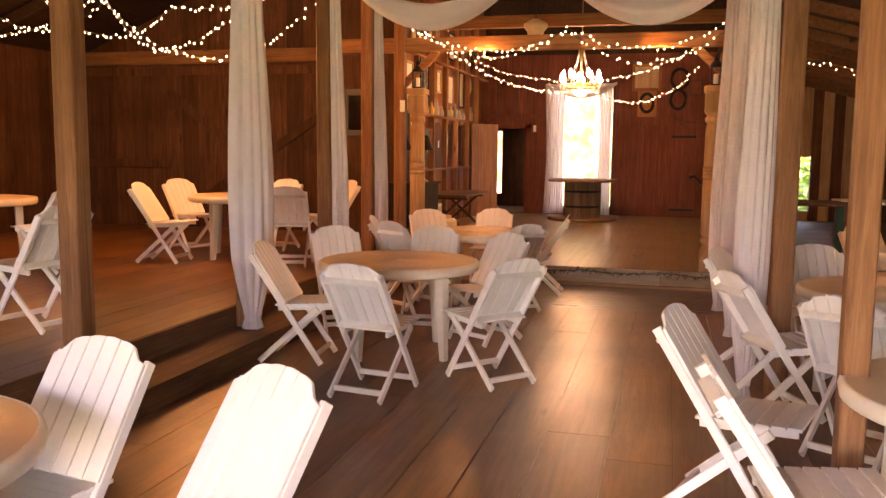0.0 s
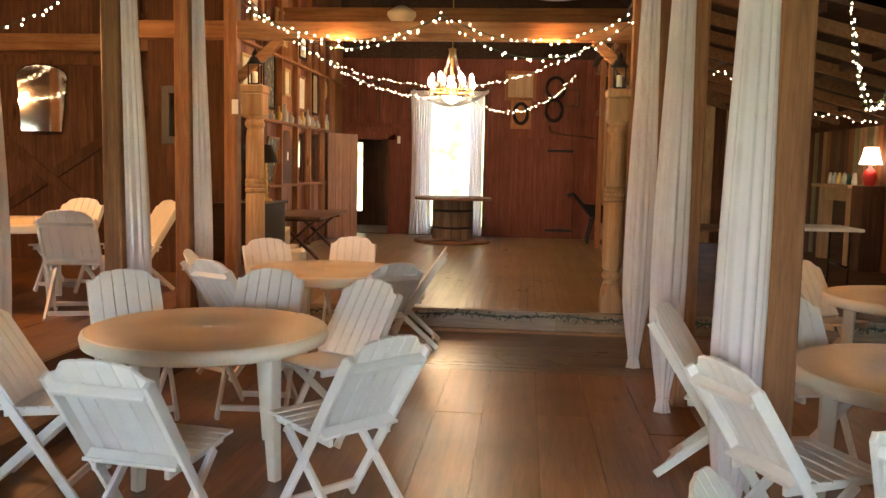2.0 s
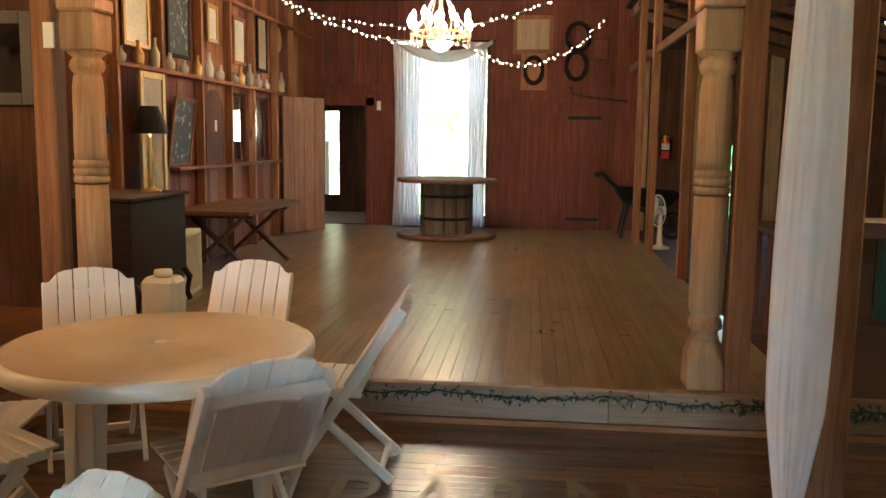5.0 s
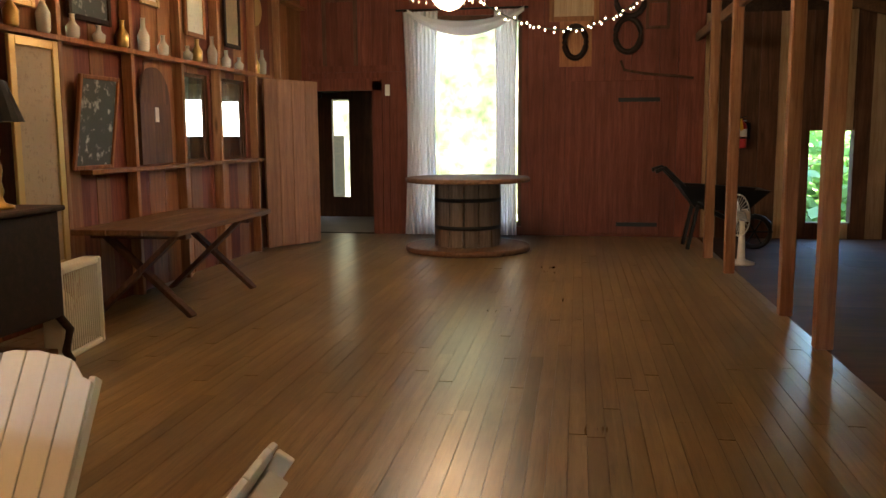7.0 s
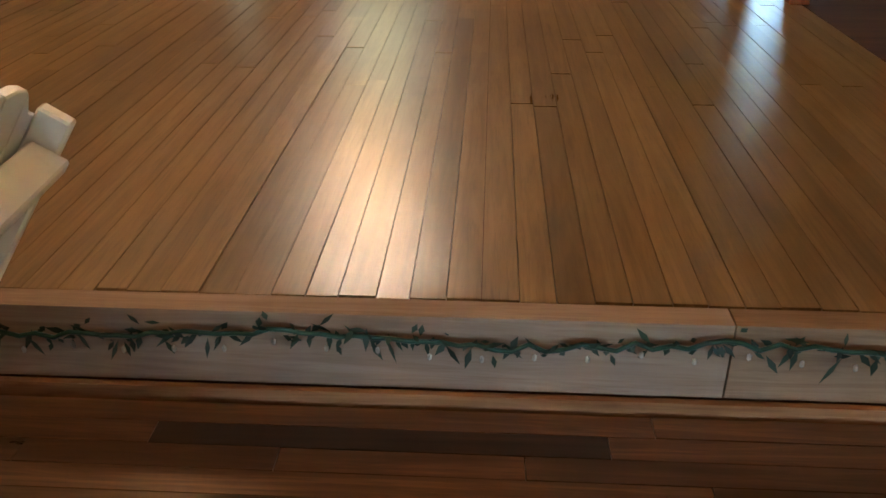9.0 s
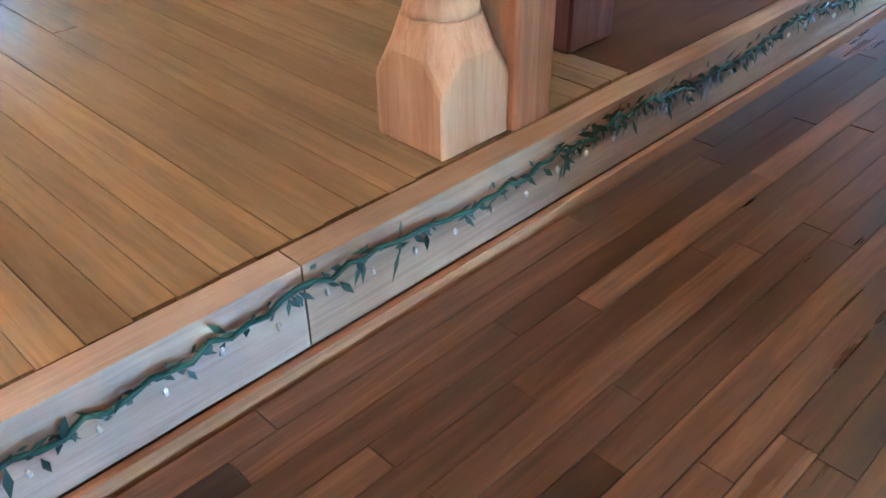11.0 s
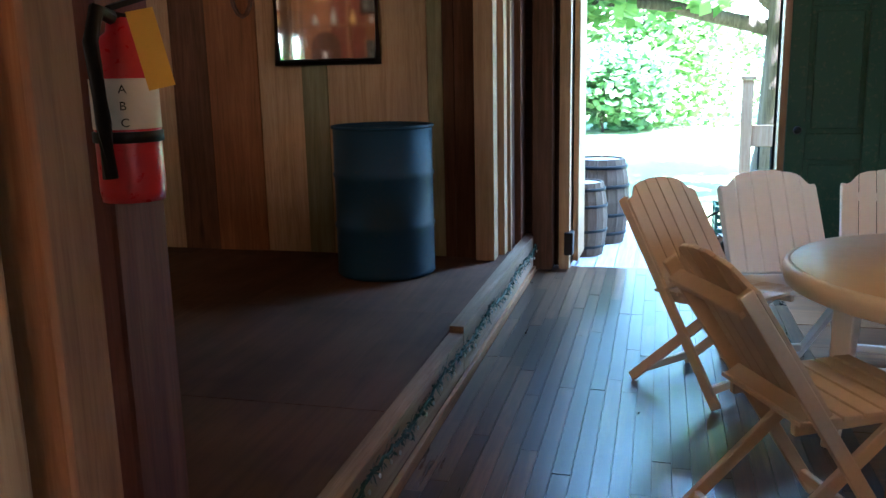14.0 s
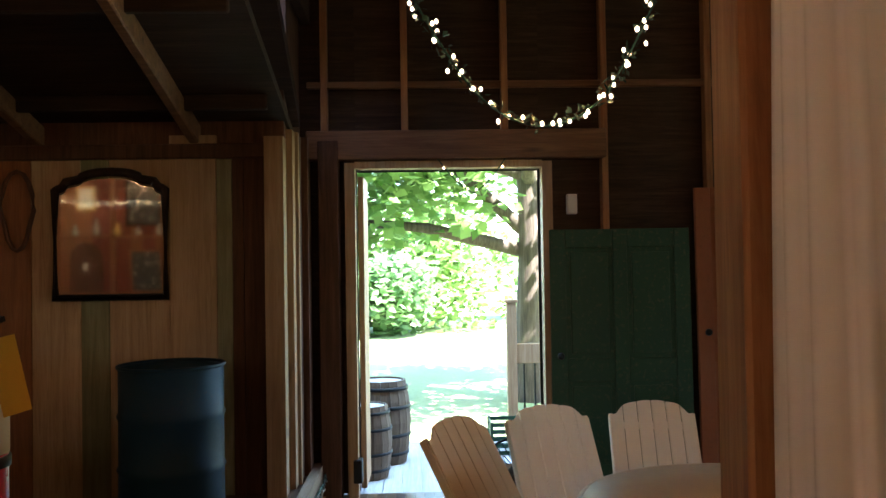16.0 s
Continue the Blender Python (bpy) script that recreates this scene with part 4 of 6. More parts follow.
def newel(label, m):
    t = thing("newel_post", label, "post", at=m, group="newel posts")
    bm = bmesh.new()
    # square foot whose upper corners are cut back in long tongues, then shoulders up to the round shaft
    sq = [(-0.1, -0.1), (0.1, -0.1), (0.1, 0.1), (-0.1, 0.1)]
    base = [bm.verts.new((x, y, 0)) for x, y in sq]
    tongue = [bm.verts.new((x, y, 0.135)) for x, y in sq]
    octo = []
    for i in range(4):
        (x, y), (px, py), (nx, ny) = sq[i], sq[i - 1], sq[(i + 1) % 4]
        octo.append([bm.verts.new((x + (qx - x) * 0.26, y + (qy - y) * 0.26, 0.205)) for qx, qy in ((px, py), (nx, ny))])
    for i in range(4):
        j = (i + 1) % 4
        bm.faces.new((base[i], base[j], tongue[j], tongue[i]))
        bm.faces.new((tongue[i], tongue[j], octo[j][0], octo[i][1]))
        bm.faces.new((tongue[i], octo[i][1], octo[i][0]))
    bm.faces.new(list(reversed(base)))
    ring = [v for pair in octo for v in pair]
    top = [bm.verts.new((0.084 * v.co.x / v.co.xy.length, 0.084 * v.co.y / v.co.xy.length, 0.275)) for v in ring]
    for k in range(8):
        j = (k + 1) % 8
        bm.faces.new((ring[k], ring[j], top[j], top[k]))
    bm.faces.new(top)
    part("plinth", bm, M["newel"], t, bevel=0.006)
    bm = bmesh.new()
    lathe(bm, [(0.080, 0.27), (0.078, 0.285), (0.072, 0.30), (0.070, 0.315), (0.088, 0.33), (0.093, 0.352), (0.09, 0.375), (0.076, 0.392), (0.071, 0.40), (0.084, 0.415), (0.093, 0.435), (0.094, 0.6), (0.092, 1.05)], 16)
    part("lower_shaft", bm, M["newel"], t)
    bm = bmesh.new()
    for z in (1.08, 1.125, 1.17):
        lathe(bm, [(0.085, z - 0.024), (0.097, z - 0.014), (0.097, z + 0.014), (0.085, z + 0.024)], 20)
    part("ring_turning", bm, M["newel"], t)
    bm = bmesh.new()
    lathe(bm, [(0.088, 1.19), (0.09, 1.25), (0.086, 1.6), (0.078, 1.66), (0.07, 1.68), (0.09, 1.70), (0.098, 1.725), (0.088, 1.755), (0.075, 1.77), (0.1, 1.79), (0.105, 1.80)], 16)
    part("upper_shaft", bm, M["newel"], t)
    bm = bmesh.new()
    box(bm, -0.105, 0.105, -0.105, 0.105, 1.80, 2.02)
    box(bm, -0.115, 0.115, -0.115, 0.115, 2.022, 2.10)
    part("capital", bm, M["newel"], t, bevel=0.012)
    return t


nw = newel("turned weathered newel post with a square block top", pose(0.74, 12.09, ST))
copy_thing(nw, pose(-2.76, 12.12, ST))


def lantern(m):
    t = thing("lantern", "black metal lantern standing on a newel post", "lantern", at=m, group="lanterns")
    bm = bmesh.new()
    box(bm, -0.055, 0.055, -0.055, 0.055, 0, 0.02)
    part("base", bm, M["black"], t)
    for sx in (-1, 1):
        for sy in (-1, 1):
            bm = bmesh.new()
            box(bm, sx * 0.05 - 0.006, sx * 0.05 + 0.006, sy * 0.05 - 0.006, sy * 0.05 + 0.006, 0.02, 0.2)
            part("corner_bar", bm, M["black"], t)
    bm = bmesh.new()
    lathe(bm, [(0.085, 0.2), (0.08, 0.215), (0.045, 0.27), (0.03, 0.28), (0.03, 0.31), (0.01, 0.34), (0.004, 0.36)], 8)
    part("roof", bm, M["black"], t)
    bm = bmesh.new()
    lathe(bm, [(0.026, 0.02), (0.026, 0.13), (0.004, 0.135)], 12)
    part("candle", bm, M["label"], t)
    return t


lan = lantern(pose(0.74, 12.09, ST + 2.1))
copy_thing(lan, pose(-2.76, 12.12, ST + 2.1))

# chandelier
ch = thing("chandelier", "lit crystal chandelier with candle bulbs", "chandelier", at=pose(-1.26, 16.96, 2.5))
bm = bmesh.new()
lathe(bm, [(0.01, 0), (0.09, 0.03), (0.14, 0.09), (0.15, 0.11), (0.02, 0.12)], 24)
part("bowl", bm, M["paleshade"], ch, "glowing glass bowl")
bm = bmesh.new()
lathe(bm, [(0.02, 0.11), (0.035, 0.2), (0.02, 0.3), (0.045, 0.4), (0.02, 0.5), (0.03, 0.7), (0.06, 0.82), (0.015, 0.84)], 14)
part("stem", bm, M["brass"], ch)
bm = bmesh.new()
tube(bm, [(0.33 * math.cos(a * math.pi / 18), 0.33 * math.sin(a * math.pi / 18), 0.2) for a in range(36)], 0.012, 6, True)
part("hoop", bm, M["brass"], ch)
for k in range(12):
    a = k * math.pi / 6
    r = 0.36 if k % 2 else 0.3
    z = 0.24 if k % 2 else 0.32
    bm = bmesh.new()
    tube(bm, [(r * s * math.cos(a), r * s * math.sin(a), zz) for s, zz in ((0.05, 0.3), (0.4, 0.16), (0.8, 0.17), (1.0, z))], 0.007, 5)
    arm = part("arm", bm, M["brass"], ch)
    bm = bmesh.new()
    lathe(bm, [(0.008, z), (0.018, z + 0.03), (0.03, z + 0.07), (0.024, z + 0.1), (0.003, z + 0.14)], 8, (r * math.cos(a), r * math.sin(a), 0))
    part("candle_bulb", bm, M["candle"], arm, "glowing candle bulb")
for k in range(24):
    a = k * math.pi / 12
    bm = bmesh.new()
    for q in range(3):
        lathe(bm, [(0.001, 0.19 - q * 0.035), (0.011, 0.175 - q * 0.035), (0.001, 0.16 - q * 0.035)], 5, (0.33 * math.cos(a), 0.33 * math.sin(a), 0))
    part("crystal_drop", bm, M["crystal"], ch)
for k in range(8):
    a = k * math.pi / 4
    bm = bmesh.new()
    tube(bm, [(0.04 * math.cos(a), 0.04 * math.sin(a), 0.8), (0.08 * math.cos(a), 0.08 * math.sin(a), 0.6), (0.18 * math.cos(a), 0.18 * math.sin(a), 0.38), (0.32 * math.cos(a), 0.32 * math.sin(a), 0.22)], 0.006, 4)
    part("bead_chain", bm, M["crystal"], ch)
bm = bmesh.new()
tube(bm, [(0, 0, 0.83), (0, 0, 1.2), (0, 0, 1.75)], 0.008, 5)
part("chain", bm, M["brass"], ch)

# unlit beaded hanging shade
hs = thing("hanging_lamp", "unlit beaded hanging lamp shade", "lamp", at=pose(-1.5, 13.3, 2.92))
bm = bmesh.new()
lathe(bm, [(0.02, 0), (0.07, 0.05), (0.1, 0.13), (0.11, 0.2), (0.16, 0.26), (0.155, 0.3), (0.05, 0.36)], 20)
part("shade", bm, M["wicker"], hs)
bm = bmesh.new()
tube(bm, [(0, 0, 0.35), (0, 0, 0.8), (0, 0, 2.2)], 0.006, 5)
part("cord", bm, M["black"], hs)


def light_string(pts, sag, seed, n_per_m=9, spread=0.03, leafy_wire=False, twist=True):
    rr = random.Random(seed)
    s = thing("light_string", "string of small warm bulbs hung in loops", "string lights", group="string lights")
    wire, bulbs, leaves = bmesh.new(), bmesh.new(), bmesh.new()
    for (a, b), sg in zip(zip(pts, pts[1:]), sag):
        a, b = Vector(a), Vector(b)
        n = max(6, int((b - a).length * n_per_m * 1.1))
        line = []
        for i in range(n + 1):
            t = i / n
            p = a.lerp(b, t)
            p.z -= sg * 4 * t * (1 - t)
            line.append(p)
        tube(wire, line, 0.004, 4)
        for p in line[1:]:
            for _ in range(1):
                q = p + Vector((rr.uniform(-spread, spread), rr.uniform(-spread, spread), rr.uniform(-spread, spread * 0.6)))
                m = Matrix.Translation(q) @ Matrix.Diagonal((1, 1, 1.35, 1))
                bmesh.ops.create_icosphere(bulbs, subdivisions=1, radius=0.009 if not leafy_wire else 0.0075, matrix=m)
            if leafy_wire:
                for _ in range(5):
                    q = p + Vector((rr.uniform(-0.02, 0.02), rr.uniform(-0.02, 0.02), rr.uniform(-0.02, 0.02)))
                    e = Vector((rr.uniform(-1, 1), rr.uniform(-1, 1), rr.uniform(-1, 1))) * 0.03
                    g = Vector((rr.uniform(-1, 1), rr.uniform(-1, 1), rr.uniform(-1, 1))) * 0.008
                    leaves.faces.new([leaves.verts.new(v) for v in (q, q + e * 0.5 + g, q + e, q + e * 0.5 - g)])
    part("wire", wire, M["wire"], s)
    b = part("bulbs", bulbs, M["bulb"], s, "glowing warm bulbs")
    b["kind"] = "stuff"
    if leafy_wire:
        l = part("leaves", leaves, M["garlandleaf"], s)
        l["kind"] = "stuff"
    else:
        leaves.free()


light_string([(-2.85, 12.1, 3.15), (-1.45, 16.9, 2.62), (-1.05, 16.96, 2.6), (0.77, 20.42, 3.33)], [0.3, 0.02, 0.42], 1)
light_string([(-3.55, 18.3, 3.35), (-1.5, 16.95, 2.78), (-1.0, 16.95, 2.78), (1.2, 13.2, 3.3)], [0.12, 0.0, 0.2], 2)
light_string([(-2.85, 12.03, 3.1), (-0.93, 12.03, 2.98), (0.88, 12.03, 3.02)], [0.38, 0.27], 3, 12)
light_string([(-2.85, 12.01, 3.05), (-0.93, 12.01, 2.96), (0.88, 12.01, 2.95)], [0.27, 0.38], 4, 12)
light_string([(-3.2, 10.2, 3.12), (-5.85, 10.2, 3.2), (-8.2, 10.0, 3.2)], [0.66, 0.4], 5, 16)
light_string([(-3.9, 10.25, 3.25), (-5.2, 10.3, 2.6), (-5.75, 10.2, 3.15), (-7.4, 10.2, 3.15)], [0.16, 0.1, 0.3], 6, 16)
light_string([(-3.3, 10.3, 3.3), (-5.0, 10.3, 3.05), (-6.6, 10.2, 3.2)], [0.1, 0.35], 11, 16)
light_string([(1.3, 16.0, 3.32), (2.75, 16.0, 2.86), (3.65, 16.0, 2.4), (4.85, 16.0, 2.34)], [0.08, 0.06, 0.06], 7, 12, 0.05)
light_string([(2.55, 11.62, 3.34), (2.55, 11.05, 2.18), (2.55, 10.6, 2.15), (2.55, 10.1, 3.34)], [0.1, 0.11, 0.12], 8, 30, 0.03, True)
light_string([(5.5, 11.1, 2.33), (5.5, 10.85, 2.08), (5.5, 10.62, 2.33)], [0.03, 0.03], 9, 8, 0.02)

# dark garland nailed along the stage riser
gl = thing("garland", "dark green leafy garland pinned along the stage riser", "garland")
rr = random.Random(5)
bmw, bml = bmesh.new(), bmesh.new()
line = []
x = -2.6
while x < 5.5:
    line.append(Vector((x, EDGE - 0.036 - rr.uniform(0, 0.008), 0.163 + 0.012 * math.sin(x * 7.0) + rr.uniform(-0.012, 0.012))))
    dens = 8 if x > 0.9 else (3 if x > -0.3 else 4)
    for _ in range(dens):
        q = line[-1] + Vector((rr.uniform(-0.03, 0.03), 0.004, rr.uniform(-0.02, 0.02)))
        e = Vector((rr.uniform(-1, 1), -rr.uniform(0.05, 0.5), rr.uniform(-1.2, 0.9))) * rr.uniform(0.025, 0.05)
        g = Vector((-e.z, 0.1 * e.y, e.x)).normalized() * rr.uniform(0.004, 0.008)
        bml.faces.new([bml.verts.new(v) for v in (q, q + e * 0.5 + g, q + e, q + e * 0.5 - g)])
    x += 0.035
tube(bmw, line, 0.0055, 5)
bmb = bmesh.new()
for p in line[::3]:
    q = p + Vector((0.012, -0.012, -0.03 + 0.01 * rr.random()))
    bmesh.ops.create_icosphere(bmb, subdivisions=1, radius=0.0055, matrix=Matrix.Translation(q) @ Matrix.Diagonal((1, 1, 1.8, 1)))
o = part("bulbs", bmb, M["crystal"], gl, "small unlit clear bulbs")
o["kind"] = "stuff"
part("wire", bmw, M["wire"], gl)
o = part("leaves", bml, M["garlandleaf"], gl)
o["kind"] = "stuff"

# spool table before the far window
sp = thing("spool_table", "wooden cable spool used as a table", "table", at=pose(-1.38, 19.1, ST))
for nm, z0, z1, r in (("foot_disc", 0.0, 0.06, 0.69), ("top_disc", 0.76, 0.81, 0.69)):
    bm = bmesh.new()
    lathe(bm, [(r - 0.01, z0), (r, z0 + 0.01), (r, z1 - 0.01), (r - 0.01, z1)], 40)
    part(nm, bm, M["beamy"], sp)
for k in range(14):
    a = 2 * math.pi * k / 14
    bm = bmesh.new()
    box(bm, -0.072, 0.072, -0.02, 0.02, 0.06, 0.76, pose(0.34 * math.cos(a), 0.34 * math.sin(a), 0, 0, 0, math.degrees(a) + 90))
    part("stave", bm, M["barrel"], sp, bevel=0.004)
for z in (0.25, 0.55):
    bm = bmesh.new()
    lathe(bm, [(0.362, z), (0.37, z), (0.37, z + 0.04), (0.362, z + 0.04)], 28)
    part("band", bm, M["black"], sp)


def sheer(x0, x1, y, z0, z1, seed, name="window_curtain", label="white sheer window curtain beside bright glass"):
    c = bmesh.new()
    n, k = 40, 24
    g = [[c.verts.new((x0 + (x1 - x0) * (i / n - 0.5) * (1 - 0.18 * math.sin(math.pi * j / k)) + (x1 - x0) * 0.5, y + 0.03 * math.sin(i * 1.25 + seed) + 0.01 * math.sin(i * 3.1 + j * 0.2), z0 + (z1 - z0) * j / k)) for i in range(n + 1)] for j in range(k + 1)]
    for j in range(k):
        for i in range(n):
            c.faces.new((g[j][i], g[j][i + 1], g[j + 1][i + 1], g[j + 1][i])).smooth = True
    return solo(name, c, M["curtain"], label, "curtain", group="window curtains")


sheer(-2.36, -1.92, FAR - 0.12, ST + 0.01, 3.0, 0)
sheer(-1.22, -0.93, FAR - 0.12, ST + 0.01, 3.0, 2)
swag((-2.3, FAR - 0.14, 3.0), (-0.85, FAR - 0.14, 3.0), 0.22, 0.06, 3)
bm = bmesh.new()
tube(bm, [(-2.45, FAR - 0.12, 3.02), (-1.5, FAR - 0.12, 3.02), (-0.8, FAR - 0.12, 3.02)], 0.012, 8)
solo("curtain_rod", bm, M["black"], "thin black rod over the far window", "curtain rod")


def picture(name, label, m, w, h, art, frame_mat, fw=0.04, depth=0.025):
    t = thing(name, label, "picture", at=m)
    for a in ((-w / 2, -w / 2 + fw, -h / 2, h / 2), (w / 2 - fw, w / 2, -h / 2, h / 2), (-w / 2 + fw, w / 2 - fw, -h / 2, -h / 2 + fw), (-w / 2 + fw, w / 2 - fw, h / 2 - fw, h / 2)):
        bm = bmesh.new()
        box(bm, a[0], a[1], -depth, 0, a[2], a[3])
        part("frame_side", bm, M[frame_mat], t, bevel=0.004)
    bm = bmesh.new()
    box(bm, -w / 2 + fw, w / 2 - fw, -depth * 0.45, -0.002, -h / 2 + fw, h / 2 - fw)
    part("picture_panel", bm, M[art], t)
    return t


WF = FAR - 0.034
picture("picture", "tall dark framed picture on the red wall", pose(-3.2, WF, 2.76), 0.46, 0.9, "redboard", "brown", 0.05)
picture("picture", "wide wooden framed relief on the red wall", pose(-0.25, WF, 3.12), 0.6, 0.56, "tan", "orange", 0.06)
picture("picture", "small square dark frame on the red wall", pose(0.75, WF, 2.9), 0.28, 0.34, "redboard", "brown", 0.035)
bm = bmesh.new()
box(bm, -0.42, -0.03, WF - 0.015, WF, 2.3, 2.84)
solo("wooden_board", bm, M["orange"], "plain wooden backing board behind a horse collar", "board")
for x, z, w, h in ((-0.23, 2.59, 0.13, 0.19), (0.42, 3.08, 0.17, 0.2), (0.4, 2.66, 0.15, 0.2)):
    bm = bmesh.new()
    tube(bm, [(x + w * math.cos(a * math.pi / 12), WF - 0.05, z + h * math.sin(a * math.pi / 12)) for a in range(24)], 0.035, 8, True)
    solo("horse_collar", bm, M["walnut"], "dark worn leather horse collar on the wall", "collar", group="wall collars")
bm = bmesh.new()
tube(bm, [(0.32, WF - 0.03, 2.36), (0.36, WF - 0.03, 2.25), (0.6, WF - 0.03, 2.2), (0.95, WF - 0.03, 2.17), (1.18, WF - 0.03, 2.14)], 0.018, 6)
solo("scythe_handle", bm, M["brown"], "long curved dark tool handle on the wall", "tool")
bm = bmesh.new()
box(bm, -2.62, -2.56, WF - 0.01, WF, 1.98, 2.12)
solo("paper_tag", bm, M["label"], "small white paper tag beside the door", "tag", group="paper tags")

# open plank door leaf swung against the shelf wall
dl = thing("door_1", "open plank door leaf swung into the stage", "door", at=pose(-3.62, 18.82, ST, 0, 0, 60), kind="structure")
for i in range(4):
    bm = bmesh.new()
    box(bm, 0.01 + i * 0.2, 0.205 + i * 0.2, -0.015, 0.015, 0.02, 1.9)
    part("door_board", bm, M["post"], dl, bevel=0.003)
for z in (0.25, 0.95, 1.6):
    bm = bmesh.new()
    box(bm, 0.02, 0.8, 0.016, 0.04, z, z + 0.12)
    part("ledge", bm, M["post"], dl, bevel=0.003)
# things seen beyond the far door
bm = bmesh.new()
box(bm, -4.6, -4.06, 23.0, 23.1, 0, 2.6)
box(bm, -3.78, -2.5, 23.0, 23.1, 0, 2.6)
box(bm, -4.06, -3.78, 23.0, 23.1, 0, 0.5)
box(bm, -4.06, -3.78, 23.0, 23.1, 2.05, 2.6)
box(bm, -4.6, -2.5, 20.7, 23.1, 2.6, 2.7)
box(bm, -2.6, -2.5, 20.67, 23.0, 0, 2.6)
box(bm, -4.6, -4.5, 20.67, 23.0, 0, 2.6)
struct("wall_far_room", bm, M["brown"], "brown board walls of the room beyond the door")
lp = thing("table_lamp", "small lit lamp in the room beyond", "lamp", at=pose(-2.86, 22.7, 0.185))
bm = bmesh.new()
lathe(bm, [(0.2, 0), (0.2, 0.03), (0.03, 0.05), (0.02, 0.95), (0.02, 1.0)], 12)
part("stand", bm, M["walnut"], lp)
bm = bmesh.new()
lathe(bm, [(0.09, 1.0), (0.05, 1.15)], 14)
part("shade", bm, M["paleshade"], lp)
for i, (x, z0, c) in enumerate(((-2.72, 0.5, "tan"), (-2.9, 1.2, "brown"), (-2.7, 1.3, "olive"))):
    bm = bmesh.new()
    box(bm, x - 0.07, x + 0.07, 22.2 + 0.1 * i, 22.25 + 0.1 * i, z0, z0 + 0.75)
    solo("hanging_coat", bm, M[c], "dark cloth hanging on the wall beyond the door", "coat", group="hanging clothes", bevel=0.02)

# bench table with crossed legs
bt = thing("trestle_table", "dark wooden table on crossed legs", "table", at=pose(-3.22, 15.9, ST))
for i in range(3):
    bm = bmesh.new()
    box(bm, -0.4 + i * 0.265, -0.14 + i * 0.265, -0.82, 0.95, 0.6, 0.64)
    part("top_board", bm, M["beamy"], bt, bevel=0.005)
for y in (-0.6, 0.55):
    for s in (-1, 1):
        bm = bmesh.new()
        bar(bm, (s * 0.36, y + s * 0.02, 0), (-s * 0.3, y + s * 0.02, 0.6), 0.035, 0.08, (0, 1, 0))
        part("leg", bm, M["brown"], bt, bevel=0.004)
    bm = bmesh.new()
    box(bm, -0.36, 0.36, y - 0.045, y + 0.045, 0.56, 0.6)
    part("bearer", bm, M["brown"], bt, bevel=0.003)

# dresser with lamps
dr = thing("dresser", "dark walnut dresser on curved legs", "dresser", at=pose(-3.3, 13.72, ST))
bm = bmesh.new()
box(bm, -0.36, 0.3, -0.66, 0.3, 0.28, 0.87)
part("case", bm, M["walnut"], dr, bevel=0.008)
bm = bmesh.new()
box(bm, -0.38, 0.33, -0.69, 0.33, 0.871, 0.9)
part("top", bm, M["walnut"], dr, bevel=0.008)
for sx, sy in ((-0.33, -0.63), (0.27, -0.63), (-0.33, 0.27), (0.27, 0.27)):
    bm = bmesh.new()
    tube(bm, [(sx, sy, 0.3), (sx + 0.05, sy + 0.04, 0.2), (sx + 0.03, sy + 0.02, 0.08), (sx + 0.05, sy + 0.04, 0.015)], 0.024, 8)
    part("leg", bm, M["walnut"], dr)


def table_lamp(m, dark=True):
    t = thing("table_lamp", "brass candlestick lamp with a black shade" if dark else "low brass lamp glowing", "lamp", at=m, group="dresser lamps")
    bm = bmesh.new()
    lathe(bm, [(0.075, 0), (0.075, 0.015), (0.03, 0.03), (0.02, 0.06), (0.03, 0.09), (0.018, 0.14), (0.028, 0.2), (0.016, 0.26), (0.026, 0.3), (0.012, 0.34), (0.012, 0.44)], 16)
    part("base", bm, M["brass"], t)
    bm = bmesh.new()
    for k in range(20):
        a, b = 2 * math.pi * k / 20, 2 * math.pi * (k + 1) / 20
        p = [bm.verts.new((r * math.cos(q), r * math.sin(q), z)) for r, q, z in ((0.15, a, 0.45), (0.15, b, 0.45), (0.07, b, 0.66), (0.07, a, 0.66))]
        bm.faces.new(p)
    part("shade", bm, M["shade"] if dark else M["paleshade"], t)
    bm = bmesh.new()
    lathe(bm, [(0.012, 0.45), (0.03, 0.5), (0.028, 0.53), (0.005, 0.56)], 10)
    part("bulb", bm, M["lampglow"], t)
    return t


tl = table_lamp(pose(-3.16, 13.76, ST + 0.901))
copy_thing(tl, pose(-3.3, 13.15, ST + 0.901))
picture("picture", "gilt framed mirror leaning behind the dresser", pose(-3.6, 14.76, 1.35, 0, 0, 90), 0.5, 1.5, "sepia", "gold", 0.06)
# box fan
bf = thing("box_fan", "cream plastic box fan on the stage floor", "fan", at=pose(-3.12, 14.3, ST, 0, 0, 97))
for a in ((-0.27, -0.23, 0.0, 0.54), (0.23, 0.27, 0.0, 0.54), (-0.23, 0.23, 0.0, 0.04), (-0.23, 0.23, 0.5, 0.54)):
    bm = bmesh.new()
    box(bm, a[0], a[1], -0.06, 0.06, a[2], a[3])
    part("housing_side", bm, M["plastic"], bf, bevel=0.01)
for i in range(17):
    bm = bmesh.new()
    x = -0.22 + i * 0.0275
    box(bm, x, x + 0.006, -0.05, -0.042, 0.04, 0.5)
    part("grille_bar", bm, M["plastic"], bf)
bm = bmesh.new()
for k in range(5):
    a = k * 2 * math.pi / 5
    box(bm, 0.02, 0.2, -0.005, 0.005, -0.06, 0.06, pose(0, 0, 0.27, 0, -math.degrees(a), 0) @ pose(0, 0, 0, 25, 0, 0))
part("blades", bm, M["plastic"], bf)
